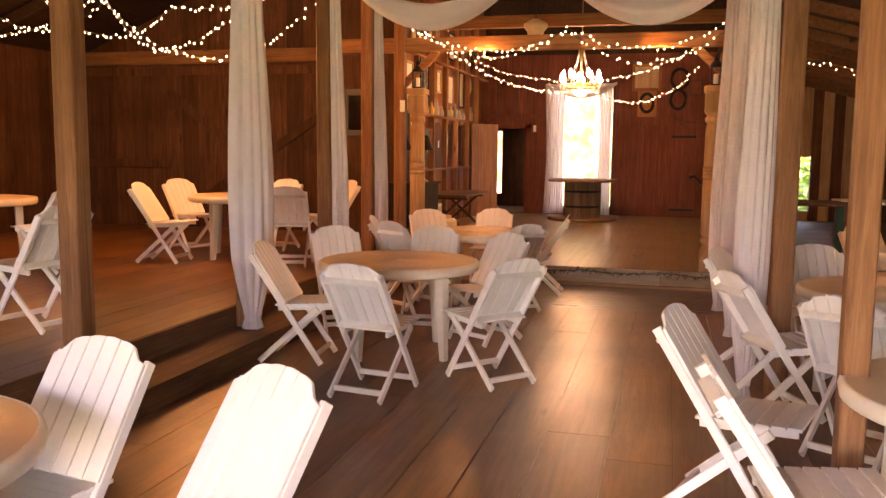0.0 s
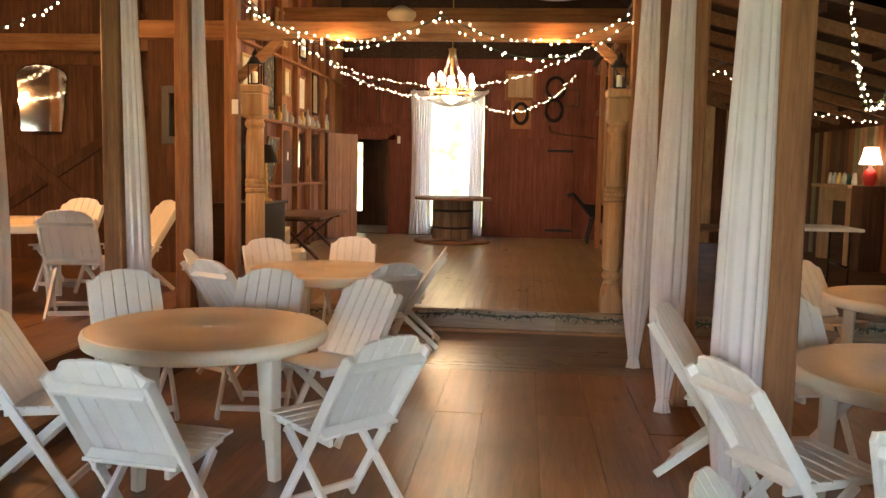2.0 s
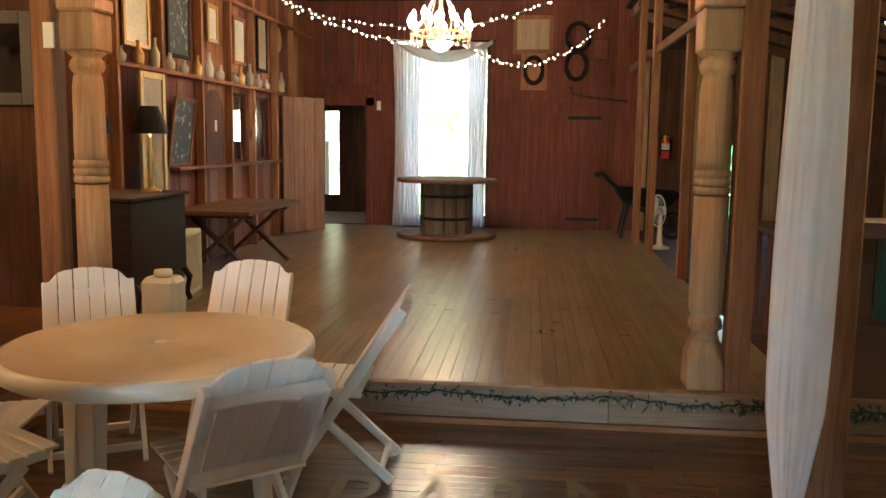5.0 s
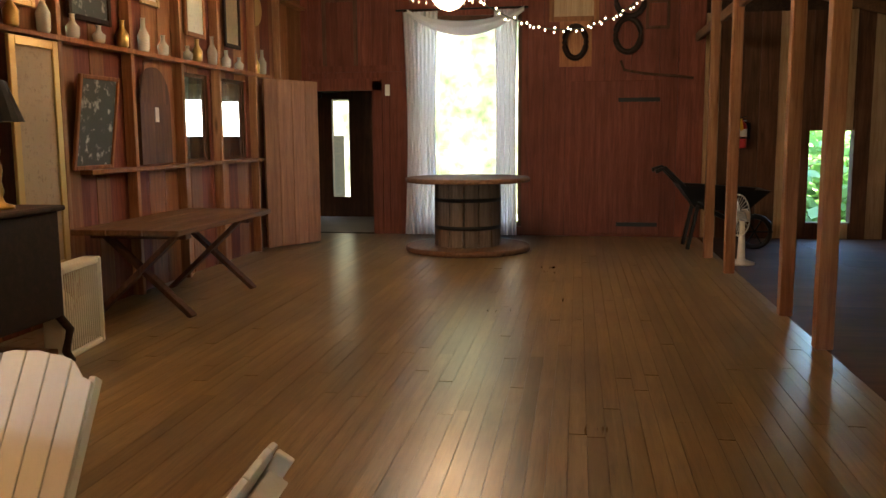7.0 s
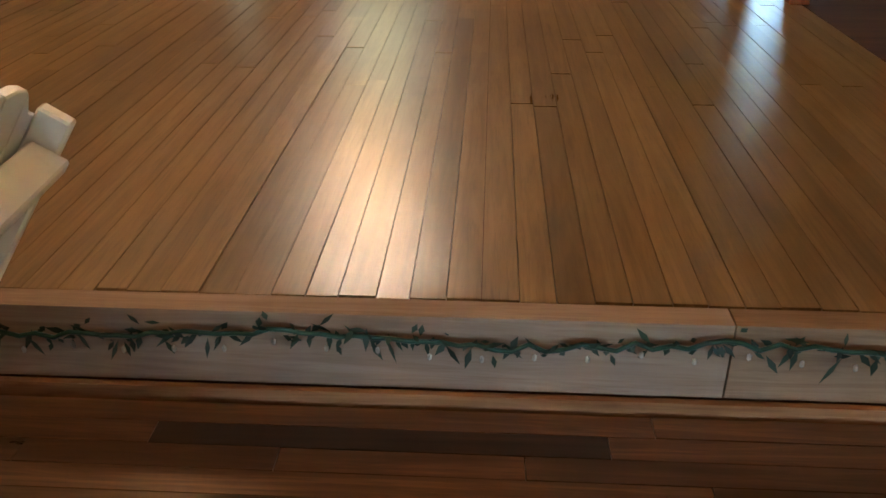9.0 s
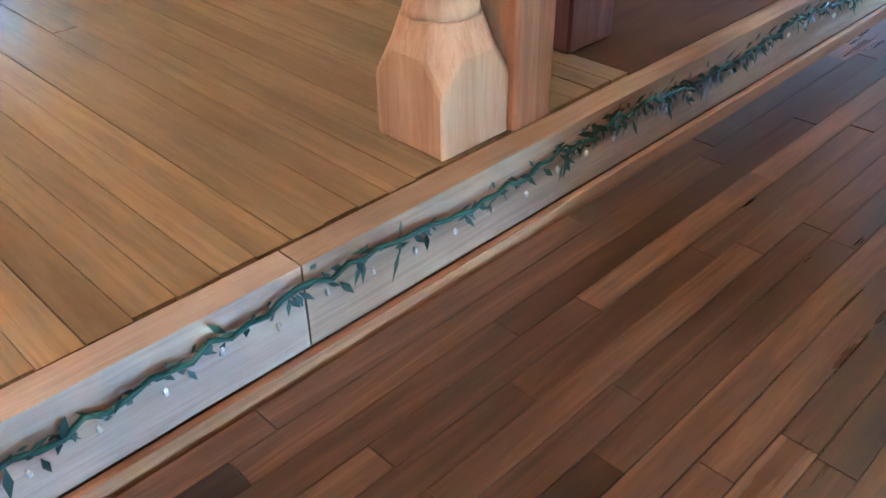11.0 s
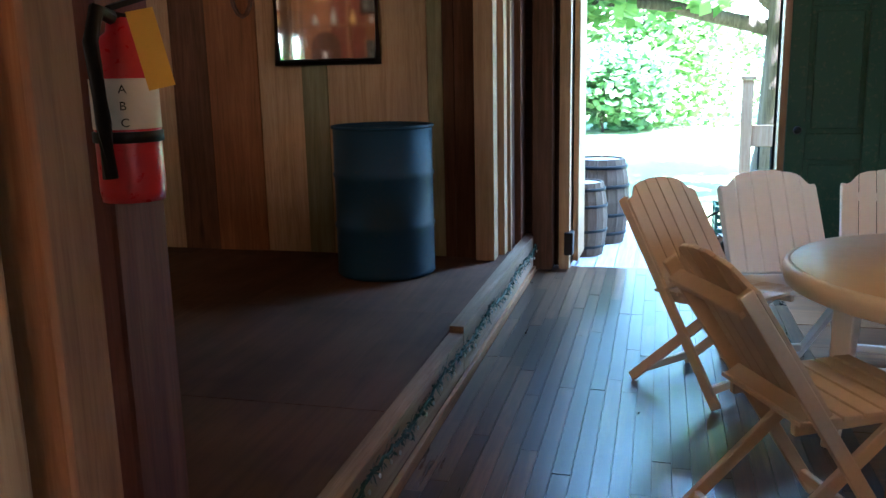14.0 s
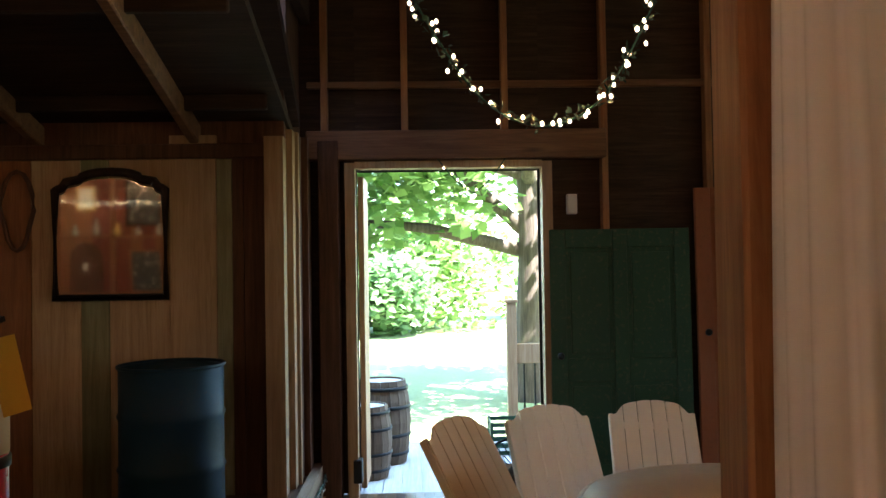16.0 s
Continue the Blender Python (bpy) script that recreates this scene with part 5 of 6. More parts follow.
# framed art, mirrors and clutter on the shelf wall
XL = LW + 0.05
picture("picture", "grey relief print leaning on the ledge", pose(XL + 0.04, 15.54, 1.58, 8, 0, 90), 0.52, 0.68, "art", "orange", 0.03)
bm = bmesh.new()
box(bm, XL - 0.01, XL + 0.02, 16.24, 16.76, 1.25, 1.75)
for k in range(12):
    a = math.pi * k / 12
    b = math.pi * (k + 1) / 12
    vs = [bm.verts.new((xx, 16.5 + 0.26 * math.cos(q), 1.75 + 0.3 * math.sin(q) * (r))) for xx in (XL - 0.01, XL + 0.02) for q, r in ((a, 1), (b, 1), (b, 0), (a, 0))]
    bm.faces.new(vs[:4])
    bm.faces.new(list(reversed(vs[4:])))
solo("arched_board", bm, M["brown"], "arched dark wooden panel on the ledge", "panel")
bm = bmesh.new()
box(bm, XL + 0.021, XL + 0.026, 16.48, 16.54, 1.6, 1.72)
solo("paper_tag", bm, M["label"], "small white paper tag on a panel", "tag", group="paper tags")
for y0, z0, w, h, art, fr in ((14.7, 2.62, 0.5, 0.62, "palepaper", "gold"), (15.6, 2.7, 0.55, 0.8, "art", "walnut"), (16.5, 2.75, 0.3, 0.4, "palepaper", "gold"), (17.34, 2.66, 0.42, 0.55, "palepaper", "orange"), (18.2, 2.72, 0.4, 0.7, "sepia", "walnut"), (13.8, 2.7, 0.35, 0.5, "palepaper", "gold"), (15.1, 3.5, 0.5, 0.5, "palepaper", "gold"), (16.2, 3.5, 0.6, 0.5, "sepia", "gold"), (17.4, 3.45, 0.45, 0.5, "palepaper", "walnut")):
    picture("picture", "old framed print hung between the studs", pose(XL, y0, z0, 0, 0, 90), w, h, art, fr, 0.04)
for i in range(15):
    y0 = 14.35 + i * 0.33
    if any(abs(y0 - s) < 0.07 for s in (14.25, 15.13, 16.08, 16.94, 17.74, 18.7, 19.5)):
        y0 += 0.13
    k = i % 4
    bm = bmesh.new()
    h = (0.12, 0.2, 0.26, 0.16)[k]
    lathe(bm, [(0.035, 0), (0.045, 0.02), (0.05, h * 0.5), (0.02, h * 0.75), (0.018, h), (0.024, h + 0.01)], 12, (LW + 0.082, y0, 2.156))
    solo(("glass_jar", "brass_vase", "bottle", "glass_jar")[k], bm, M[("crystal", "brass", "crystal", "crystal")[k]], ("clear glass jar on the wall ledge", "small brass vase on the wall ledge", "old clear bottle on the wall ledge", "clear glass jar on the wall ledge")[k], ("jar", "vase", "bottle", "jar")[k], group="ledge clutter")
bm = bmesh.new()
lathe(bm, [(0.17, 0), (0.175, 0.02), (0.165, 0.03), (0.14, 0.02)], 24)
solo("wall_plate_dish", bm, M["gold"], "round decorative plate hung high between studs", "plate", at=pose(XL, 18.85, 2.85, 0, 90, 0))
# jug on the stage edge
jg = thing("jug", "cream squared jug standing on a white stool", "jug", at=pose(-2.4, 12.24, ST))
bm = bmesh.new()
box(bm, -0.11, 0.11, -0.09, 0.09, 0.0, 0.5)
part("body", bm, M["plastic"], jg, bevel=0.03)
bm = bmesh.new()
lathe(bm, [(0.05, 0.501), (0.055, 0.52), (0.05, 0.54), (0.01, 0.545)], 14)
part("cap", bm, M["plastic"], jg)
# wheelbarrow-like plough and fan on the stage right
pl = thing("wheelbarrow", "dark old wheelbarrow standing by the red wall", "wheelbarrow", at=pose(0.9, 19.5, ST))
for dy in (-0.22, 0.22):
    bm = bmesh.new()
    tube(bm, [(-0.24, dy, 0.86), (-0.14, dy, 0.9), (0.02, dy, 0.74), (0.3, dy, 0.46), (0.75, dy * 0.5, 0.24)], 0.026, 7)
    part("handle", bm, M["black"], pl)
    bm = bmesh.new()
    bar(bm, (0.22, dy, 0.5), (0.12, dy, 0.012), 0.04, 0.04)
    part("leg", bm, M["black"], pl, bevel=0.006)
bm = bmesh.new()
lo = [bm.verts.new(v) for v in ((0.2, -0.2, 0.46), (0.72, -0.2, 0.42), (0.72, 0.2, 0.42), (0.2, 0.2, 0.46))]
hi = [bm.verts.new(v) for v in ((0.0, -0.33, 0.72), (0.95, -0.33, 0.66), (0.95, 0.33, 0.66), (0.0, 0.33, 0.72))]
inn = [bm.verts.new(v) for v in ((0.03, -0.3, 0.715), (0.92, -0.3, 0.655), (0.92, 0.3, 0.655), (0.03, 0.3, 0.715))]
bot = [bm.verts.new(v) for v in ((0.22, -0.18, 0.48), (0.7, -0.18, 0.44), (0.7, 0.18, 0.44), (0.22, 0.18, 0.48))]
bm.faces.new(lo)
bm.faces.new(bot)
for p, q in ((lo, hi), (hi, inn), (inn, bot)):
    for i in range(4):
        bm.faces.new((p[i], p[(i + 1) % 4], q[(i + 1) % 4], q[i]))
part("tray", bm, M["black"], pl)
bm = bmesh.new()
tube(bm, [(0.86 + 0.17 * math.cos(k * math.pi / 10), 0, 0.19 + 0.17 * math.sin(k * math.pi / 10)) for k in range(20)], 0.03, 8, True)
wheel = part("wheel", bm, M["black"], pl)
for k in range(3):
    bm = bmesh.new()
    a = k * math.pi / 3
    bar(bm, (0.86 - 0.16 * math.cos(a), 0, 0.19 - 0.16 * math.sin(a)), (0.86 + 0.16 * math.cos(a), 0, 0.19 + 0.16 * math.sin(a)), 0.016, 0.016, (0, 1, 0))
    part("spoke", bm, M["black"], wheel)


def desk_fan(m, label, body, r=0.17, h=0.48):
    f = thing("fan", label, "fan", at=m)
    bm = bmesh.new()
    lathe(bm, [(0.13, 0), (0.13, 0.02), (0.04, 0.05), (0.025, h - 0.05), (0.025, h)], 16)
    part("base", bm, M[body], f)
    for k in range(14):
        a = math.pi * k / 14
        bm = bmesh.new()
        tube(bm, [(r * math.cos(a) * s, -0.09 + 0.05 * abs(s), h + 0.06 + r * math.sin(a) * s) for s in (-1, -0.5, 0, 0.5, 1)], 0.003, 4)
        part("grille_wire", bm, M[body], f)
    bm = bmesh.new()
    tube(bm, [(r * math.cos(a * math.pi / 12), -0.04, h + 0.06 + r * math.sin(a * math.pi / 12)) for a in range(24)], 0.007, 5, True)
    part("grille_rim", bm, M[body], f)
    bm = bmesh.new()
    for k in range(3):
        a = k * 2 * math.pi / 3
        box(bm, 0.02, r * 0.85, -0.004, 0.004, -0.05, 0.05, pose(0, -0.06, h + 0.06, 0, -math.degrees(a), 0) @ pose(0, 0, 0, 20, 0, 0))
    part("blades", bm, M["dullmetal"], f)
    bm = bmesh.new()
    lathe(bm, [(0.02, 0), (0.05, 0.02), (0.05, 0.09), (0.02, 0.12)], 12, (0, 0.02, h))
    part("motor", bm, M[body], f)
    return f


desk_fan(pose(1.41, 18.32, ST, 0, 0, -70), "cream pedestal fan on the stage floor", "plastic", 0.2, 0.42)
desk_fan(pose(4.35, 10.72, 0, 0, 0, 75), "black round fan on the floor", "black", 0.2, 0.35)

# fire extinguisher on the stage post
fe = thing("fire_extinguisher", "red fire extinguisher hung on a timber post", "fire extinguisher", at=pose(1.195, 12.06, 1.115, 0, 0, 0))
bm = bmesh.new()
lathe(bm, [(0.057, 0), (0.06, 0.02), (0.06, 0.25), (0.047, 0.29), (0.024, 0.31), (0.019, 0.335)], 24)
part("cylinder", bm, M["red"], fe)
bm = bmesh.new()
lathe(bm, [(0.0612, 0.135), (0.0615, 0.136), (0.0615, 0.225), (0.0612, 0.226)], 24)
part("paper_label", bm, M["label"], fe, "white printed label band")
bm = bmesh.new()
lathe(bm, [(0.0612, 0.11), (0.064, 0.111), (0.064, 0.13), (0.0612, 0.131)], 24)
part("strap", bm, M["black"], fe)
bm = bmesh.new()
tube(bm, [(-0.02, 0.0, 0.335), (-0.06, 0.0, 0.345), (-0.085, 0.0, 0.29), (-0.085, -0.01, 0.15), (-0.08, -0.01, 0.05)], 0.014, 8)
part("hose", bm, M["black"], fe)
bm = bmesh.new()
bar(bm, (-0.025, 0, 0.35), (0.05, -0.03, 0.375), 0.016, 0.01)
bar(bm, (-0.025, 0, 0.34), (0.045, -0.03, 0.33), 0.016, 0.01)
part("lever", bm, M["black"], fe)
bm = bmesh.new()
lathe(bm, [(0.004, 0), (0.018, 0.002), (0.018, 0.012), (0.004, 0.014)], 14, (0.03, -0.03, 0.315))
part("gauge", bm, M["dullmetal"], fe)
bm = bmesh.new()
box(bm, 0.035, 0.11, 0.045, 0.1, 0.1, 0.3)
part("bracket", bm, M["black"], fe)
tg = bmesh.new()
box(tg, -0.024, 0.024, -0.001, 0.001, -0.14, 0.0, pose(-0.03, -0.065, 0.345, 0, -12, -50))
part("tag", tg, M["yellow"], fe, "yellow inspection tag")
for i, chh in enumerate("ABC"):
    z = 0.2 - i * 0.03
    ob = lettering(chh, M["ink"], Matrix.Identity(4), 0.022, "letter", "")
    ob.parent = fe
    ob.matrix_basis = pose(-0.058, -0.026, z, 90, 0, -62)
copy_thing(fe, pose(1.75, 20.42, 1.3))
bm = bmesh.new()
box(bm, 1.265, 1.455, 12.16, 12.3, ST, 3.2)
solo("post", bm, M["maroon"], "reddish timber post beside the stage post", "post", group="hall posts", kind="structure", bevel=0.008)

# blue steel drum
dm = thing("steel_drum", "dented dark blue open steel drum on the stage", "drum", at=pose(4.425, 12.625, ST))
bm = bmesh.new()
lathe(bm, [(0.275, 0), (0.287, 0.012), (0.284, 0.03), (0.282, 0.27), (0.292, 0.29), (0.282, 0.31), (0.282, 0.56), (0.292, 0.58), (0.282, 0.6), (0.282, 0.84), (0.278, 0.842), (0.272, 0.83), (0.27, 0.05), (0.2, 0.04)], 48)
part("body", bm, M["blue"], dm)
bm = bmesh.new()
tube(bm, [(0.285 * math.cos(a * math.pi / 24), 0.285 * math.sin(a * math.pi / 24), 0.846) for a in range(48)], 0.01, 6, True)
part("rim", bm, M["blue"], dm)
# mirror on the patchwork wall
mi = thing("mirror", "dark framed mirror with a shaped top", "mirror", at=pose(RW - 0.06, 13.1, 1.42, 0, 0, -90))


def arch_outline(w, h, n=8):
    pts = [(-w / 2, 0), (w / 2, 0), (w / 2, h * 0.86)]
    pts += [(w / 2 - 0.06 * math.sin(k / n * math.pi / 2) - 0.0, h * 0.86 + h * 0.06 * (1 - math.cos(k / n * math.pi / 2))) for k in range(1, n + 1)]
    pts += [(w * 0.28 * math.cos(k / n * math.pi), h * 0.94 + h * 0.06 * math.sin(k / n * math.pi)) for k in range(0, n + 1)]
    pts += [(-w / 2 + 0.06 * math.sin(k / n * math.pi / 2), h * 0.86 + h * 0.06 * (1 - math.cos(k / n * math.pi / 2))) for k in range(n, 0, -1)]
    pts += [(-w / 2, h * 0.86)]
    return pts


def slab(bm, outline, y0, y1):
    a = [bm.verts.new((x, y0, z)) for x, z in outline]
    b = [bm.verts.new((x, y1, z)) for x, z in outline]
    bm.faces.new(a)
    bm.faces.new(list(reversed(b)))
    for i in range(len(a)):
        j = (i + 1) % len(a)
        bm.faces.new((a[i], a[j], b[j], b[i]))


bm = bmesh.new()
tube(bm, [(x, -0.012, z) for x, z in arch_outline(0.66, 0.76)], 0.027, 8, True)
part("frame", bm, M["walnut"], mi)
bm = bmesh.new()
slab(bm, arch_outline(0.64, 0.72), -0.012, -0.002)
part("glass", bm, M["mirror"], mi, "old silvered glass")
# mirror in the left room
mi2 = thing("mirror", "plain old mirror with an arched top", "mirror", at=pose(-5.95, 13.82, 1.88, 0, 0, 28))
bm = bmesh.new()
out = [(-0.24, 0), (0.2, 0), (0.27, 0.62)] + [(0.27 * math.cos(k / 8 * math.pi), 0.66 + 0.13 * math.sin(k / 8 * math.pi)) for k in range(9)] + [(-0.27, 0.6)]
slab(bm, out, -0.02, -0.008)
part("glass", bm, M["mirror"], mi2)
bm = bmesh.new()
slab(bm, [(x * 1.03, z * 1.03 - 0.01) for x, z in out], -0.006, 0.0)
part("backing", bm, M["walnut"], mi2)
picture("mirror", "dark wide framed mirror on the post wall", pose(-3.9, 13.1, 2.06), 0.46, 0.64, "mirror", "ebony", 0.085, 0.035)
bm = bmesh.new()
box(bm, -4.3, -3.4, 13.12, 13.2, ST, 3.6)
struct("wall_stage_left", bm, M["brown"], "brown board panel beside the stage")
bm = bmesh.new()
box(bm, -2.96, -2.9, 12.02, 12.035, 2.02, 2.16)
solo("paper_tag", bm, M["label"], "small white paper tag pinned on a post", "tag", group="paper tags")
# rope coil hook beside the mirror
bm = bmesh.new()
tube(bm, [(RW - 0.06, 13.66 + 0.1 * math.cos(a * math.pi / 8) * (1 if a % 16 < 9 else 0.8), 1.95 + 0.24 * math.sin(a * math.pi / 8)) for a in range(16)], 0.014, 6, True)
solo("wooden_yoke", bm, M["brown"], "bent wooden loop hung on the wall", "loop")

# leaning old doors by the side entrance


def panel_door(name, label, mat, m, w, h, panels):
    d = thing(name, label, "door", at=m)
    bm = bmesh.new()
    box(bm, -w / 2, w / 2, 0, 0.02, 0, h)
    part("door_back", bm, M[mat], d)
    xs = [(-w / 2, -w / 2 + 0.11), (-0.05, 0.05), (w / 2 - 0.11, w / 2)] if panels == 2 else [(-w / 2, -w / 2 + 0.12), (w / 2 - 0.12, w / 2)]
    for a, b in xs:
        bm = bmesh.new()
        box(bm, a, b, -0.014, -0.001, 0, h)
        part("door_stile", bm, M[mat], d, bevel=0.004)
    zs = [(0, 0.2), (h * 0.42, h * 0.42 + 0.16), (h - 0.13, h)]
    for (a0, a1), (b0, b1) in zip(xs, xs[1:]):
        for z0, z1 in zs:
            bm = bmesh.new()
            box(bm, a1, b0, -0.014, -0.001, z0, z1)
            part("door_rail", bm, M[mat], d, bevel=0.004)
        for z0, z1 in ((zs[0][1], zs[1][0]), (zs[1][1], zs[2][0])):
            bm = bmesh.new()
            box(bm, a1 + 0.03, b0 - 0.03, -0.008, -0.001, z0 + 0.03, z1 - 0.03)
            part("door_panel", bm, M[mat], d, bevel=0.006)
    bm = bmesh.new()
    lathe(bm, [(0.012, 0), (0.012, 0.02), (0.026, 0.035), (0.02, 0.055), (0.004, 0.06)], 12)
    k = part("knob", bm, M["black"], d)
    k.matrix_basis = pose(-w / 2 + 0.06, -0.014, h * 0.52, 90, 0, 0)
    return d


panel_door("old_door", "dark green panelled door leaning by the entrance", "green", pose(RX - 0.16, 9.84, 0, -1.5, 0, -90), 0.98, 1.82, 2)
panel_door("old_door", "rust red panelled door leaning on the wall", "rust", pose(RX - 0.15, 8.84, 0, -1.5, 0, -90), 0.92, 2.1, 2)
bm = bmesh.new()
box(bm, RX - 0.08, RX - 0.02, 10.12, 10.19, 1.93, 2.07)
solo("switch_box", bm, M["plastic"], "pale switch box on the gable wall", "switch", bevel=0.005)
# open door leaf of the side entrance, seen edge on
ol = thing("door_3", "pale open door leaf with a black latch", "door", at=pose(RX + 0.02, 11.66, 0.0, 0, 0, -1), kind="structure")
bm = bmesh.new()
box(bm, 0.0, 0.4, -0.04, 0.0, 0.03, 2.22)
part("leaf", bm, M["tan"], ol, bevel=0.004)
bm = bmesh.new()
box(bm, -0.16, -0.06, -0.02, 0.04, 0.1, 0.26)
part("latch", bm, M["black"], ol, bevel=0.006)

# folding table on the stage right and mantel hutch
ft = thing("folding_table", "white plastic folding table on the stage", "table", at=pose(2.95, 14.2, ST))
bm = bmesh.new()
box(bm, -0.5, 0.75, -0.38, 0.42, 0.71, 0.745)
part("tabletop", bm, M["tablerim"], ft, bevel=0.01)
for x in (-0.38, 0.62):
    bm = bmesh.new()
    tube(bm, [(x, -0.3, 0.7), (x, -0.3, 0.05), (x, -0.32, 0.014)], 0.013, 6)
    tube(bm, [(x, 0.34, 0.7), (x, 0.34, 0.05), (x, 0.36, 0.014)], 0.013, 6)
    tube(bm, [(x, -0.3, 0.3), (x, 0.0, 0.3), (x, 0.34, 0.3)], 0.01, 6)
    part("leg_frame", bm, M["black"], ft)
gt = thing("green_table", "dark table with red and green legs", "table", at=pose(1.94, 13.8, ST))
bm = bmesh.new()
box(bm, -0.5, 0.6, -0.4, 0.4, 0.7, 0.74)
part("tabletop", bm, M["brown"], gt, bevel=0.008)
for x, y, c in ((-0.46, -0.34, "maroon"), (-0.355, -0.34, "green"), (0.54, -0.34, "maroon"), (-0.44, 0.34, "maroon"), (0.54, 0.34, "green")):
    bm = bmesh.new()
    box(bm, x - 0.05, x + 0.05, y - 0.05, y + 0.05, 0, 0.7)
    part("leg", bm, M[c], gt, bevel=0.004)
mt = thing("mantel", "old wooden mantelpiece with clutter against the wall", "mantelpiece", at=pose(RW - 0.04, 17.6, ST))
for y0, y1, z0, z1, d in ((-0.7, -0.48, 0, 1.15, 0.2), (0.48, 0.7, 0, 1.15, 0.2), (-0.48, 0.48, 0.95, 1.15, 0.17), (-0.8, 0.8, 1.152, 1.2, 0.3)):
    bm = bmesh.new()
    box(bm, -d, -0.002, y0, y1, z0, z1)
    part("mantel_piece", bm, M["tan"], mt, bevel=0.006)
bm = bmesh.new()
box(bm, -0.05, -0.003, -0.48, 0.48, 0, 0.95)
part("fire_board", bm, M["dark"], mt)
for i in range(6):
    bm = bmesh.new()
    lathe(bm, [(0.035, 0), (0.045, 0.04), (0.03, 0.13), (0.02, 0.18)], 10)
    solo("bottle", bm, M[("crystal", "green", "crystal", "brass", "crystal", "crystal")[i]], "small bottle standing on the mantelpiece", "bottle", at=pose(RW - 0.2, 16.95 + i * 0.2, ST + 1.201), group="mantel clutter")
lr = thing("table_lamp", "red based lamp with a lit white shade", "lamp", at=pose(RW - 0.18, 16.45, ST))
bm = bmesh.new()
box(bm, -0.16, 0.14, -0.2, 0.2, 0, 1.2)
part("stand", bm, M["brown"], lr, bevel=0.01)
bm = bmesh.new()
lathe(bm, [(0.07, 1.2), (0.08, 1.22), (0.1, 1.32), (0.07, 1.42), (0.02, 1.45), (0.015, 1.52)], 16)
part("base", bm, M["red"], lr)
bm = bmesh.new()
lathe(bm, [(0.15, 1.5), (0.09, 1.74)], 20)
part("shade", bm, M["paleshade"], lr, "lit white shade")

# ---- outside ----


def leaf_cloud(bm, center, radii, n, size, rr):
    for _ in range(n):
        while True:
            p = Vector((rr.uniform(-1, 1), rr.uniform(-1, 1), rr.uniform(-1, 1)))
            if 0.25 < p.length < 1:
                break
        q = Vector((center[0] + p.x * radii[0], center[1] + p.y * radii[1], center[2] + p.z * radii[2]))
        e = Vector((rr.uniform(-1, 1), rr.uniform(-1, 1), rr.uniform(-0.6, 0.3))).normalized() * size * rr.uniform(0.7, 1.3)
        g = e.cross(Vector((rr.uniform(-1, 1), rr.uniform(-1, 1), 1))).normalized() * size * 0.4
        bm.faces.new([bm.verts.new(v) for v in (q, q + e * 0.45 + g, q + e, q + e * 0.45 - g)])


def tree(label, m, seed, leaves, h=7.0, r0=0.2, size=0.16, mat="leaf", limb=None):
    rr = random.Random(seed)
    t = thing("tree", label, "tree", at=m)
    bm = bmesh.new()
    n = 10
    rings = []
    for i in range(n + 1):
        z = h * 0.75 * i / n
        r = r0 * (1 - 0.6 * i / n) * (1.35 if i == 0 else 1)
        rings.append([bm.verts.new((0.1 * math.sin(i * 0.7 + seed) * i / n + r * math.cos(a * math.pi / 5), 0.08 * math.cos(i * 0.9) * i / n + r * math.sin(a * math.pi / 5), z)) for a in range(10)])
    for a, b in zip(rings, rings[1:]):
        for k in range(10):
            bm.faces.new((a[k], a[(k + 1) % 10], b[(k + 1) % 10], b[k])).smooth = True
    bm.faces.new(rings[-1])
    trunk = part("trunk", bm, M["bark"], t)
    tips = []
    limbs = limb or []
    for k in range(7):
        a = k * 2.4 + seed
        z0 = h * rr.uniform(0.3, 0.65)
        L = h * rr.uniform(0.3, 0.5)
        limbs.append([(0, 0, z0), (L * 0.4 * math.cos(a), L * 0.4 * math.sin(a), z0 + L * 0.25), (L * math.cos(a), L * math.sin(a), z0 + L * 0.4)])
    for L in limbs:
        bm = bmesh.new()
        pts = [Vector(p) for p in L]
        fine = []
        for a, b in zip(pts, pts[1:]):
            for i in range(3):
                fine.append(a.lerp(b, i / 3))
        fine.append(pts[-1])
        rgs = []
        for i, p in enumerate(fine):
            r = r0 * 0.42 * (1 - 0.85 * i / (len(fine) - 1))
            rgs.append([bm.verts.new(p + Vector((0.3 * r * math.cos(a), r * math.cos(a), r * math.sin(a)))) for a in (0, 1.05, 2.1, 3.14, 4.19, 5.24)])
        for a, b in zip(rgs, rgs[1:]):
            for k in range(6):
                bm.faces.new((a[k], a[(k + 1) % 6], b[(k + 1) % 6], b[k])).smooth = True
        part("limb", bm, M["bark"], t)
        tips += fine[3:]
    bm = bmesh.new()
    for p in tips:
        for _ in range(3):
            c = p + Vector((rr.uniform(-0.7, 0.7), rr.uniform(-0.7, 0.7), rr.uniform(-0.4, 0.7)))
            leaf_cloud(bm, c, (0.65, 0.65, 0.35), max(6, leaves // (len(tips) * 3)), size, rr)
    cr = part("crown", bm, M[mat], t)
    cr["kind"] = "stuff"
    return t


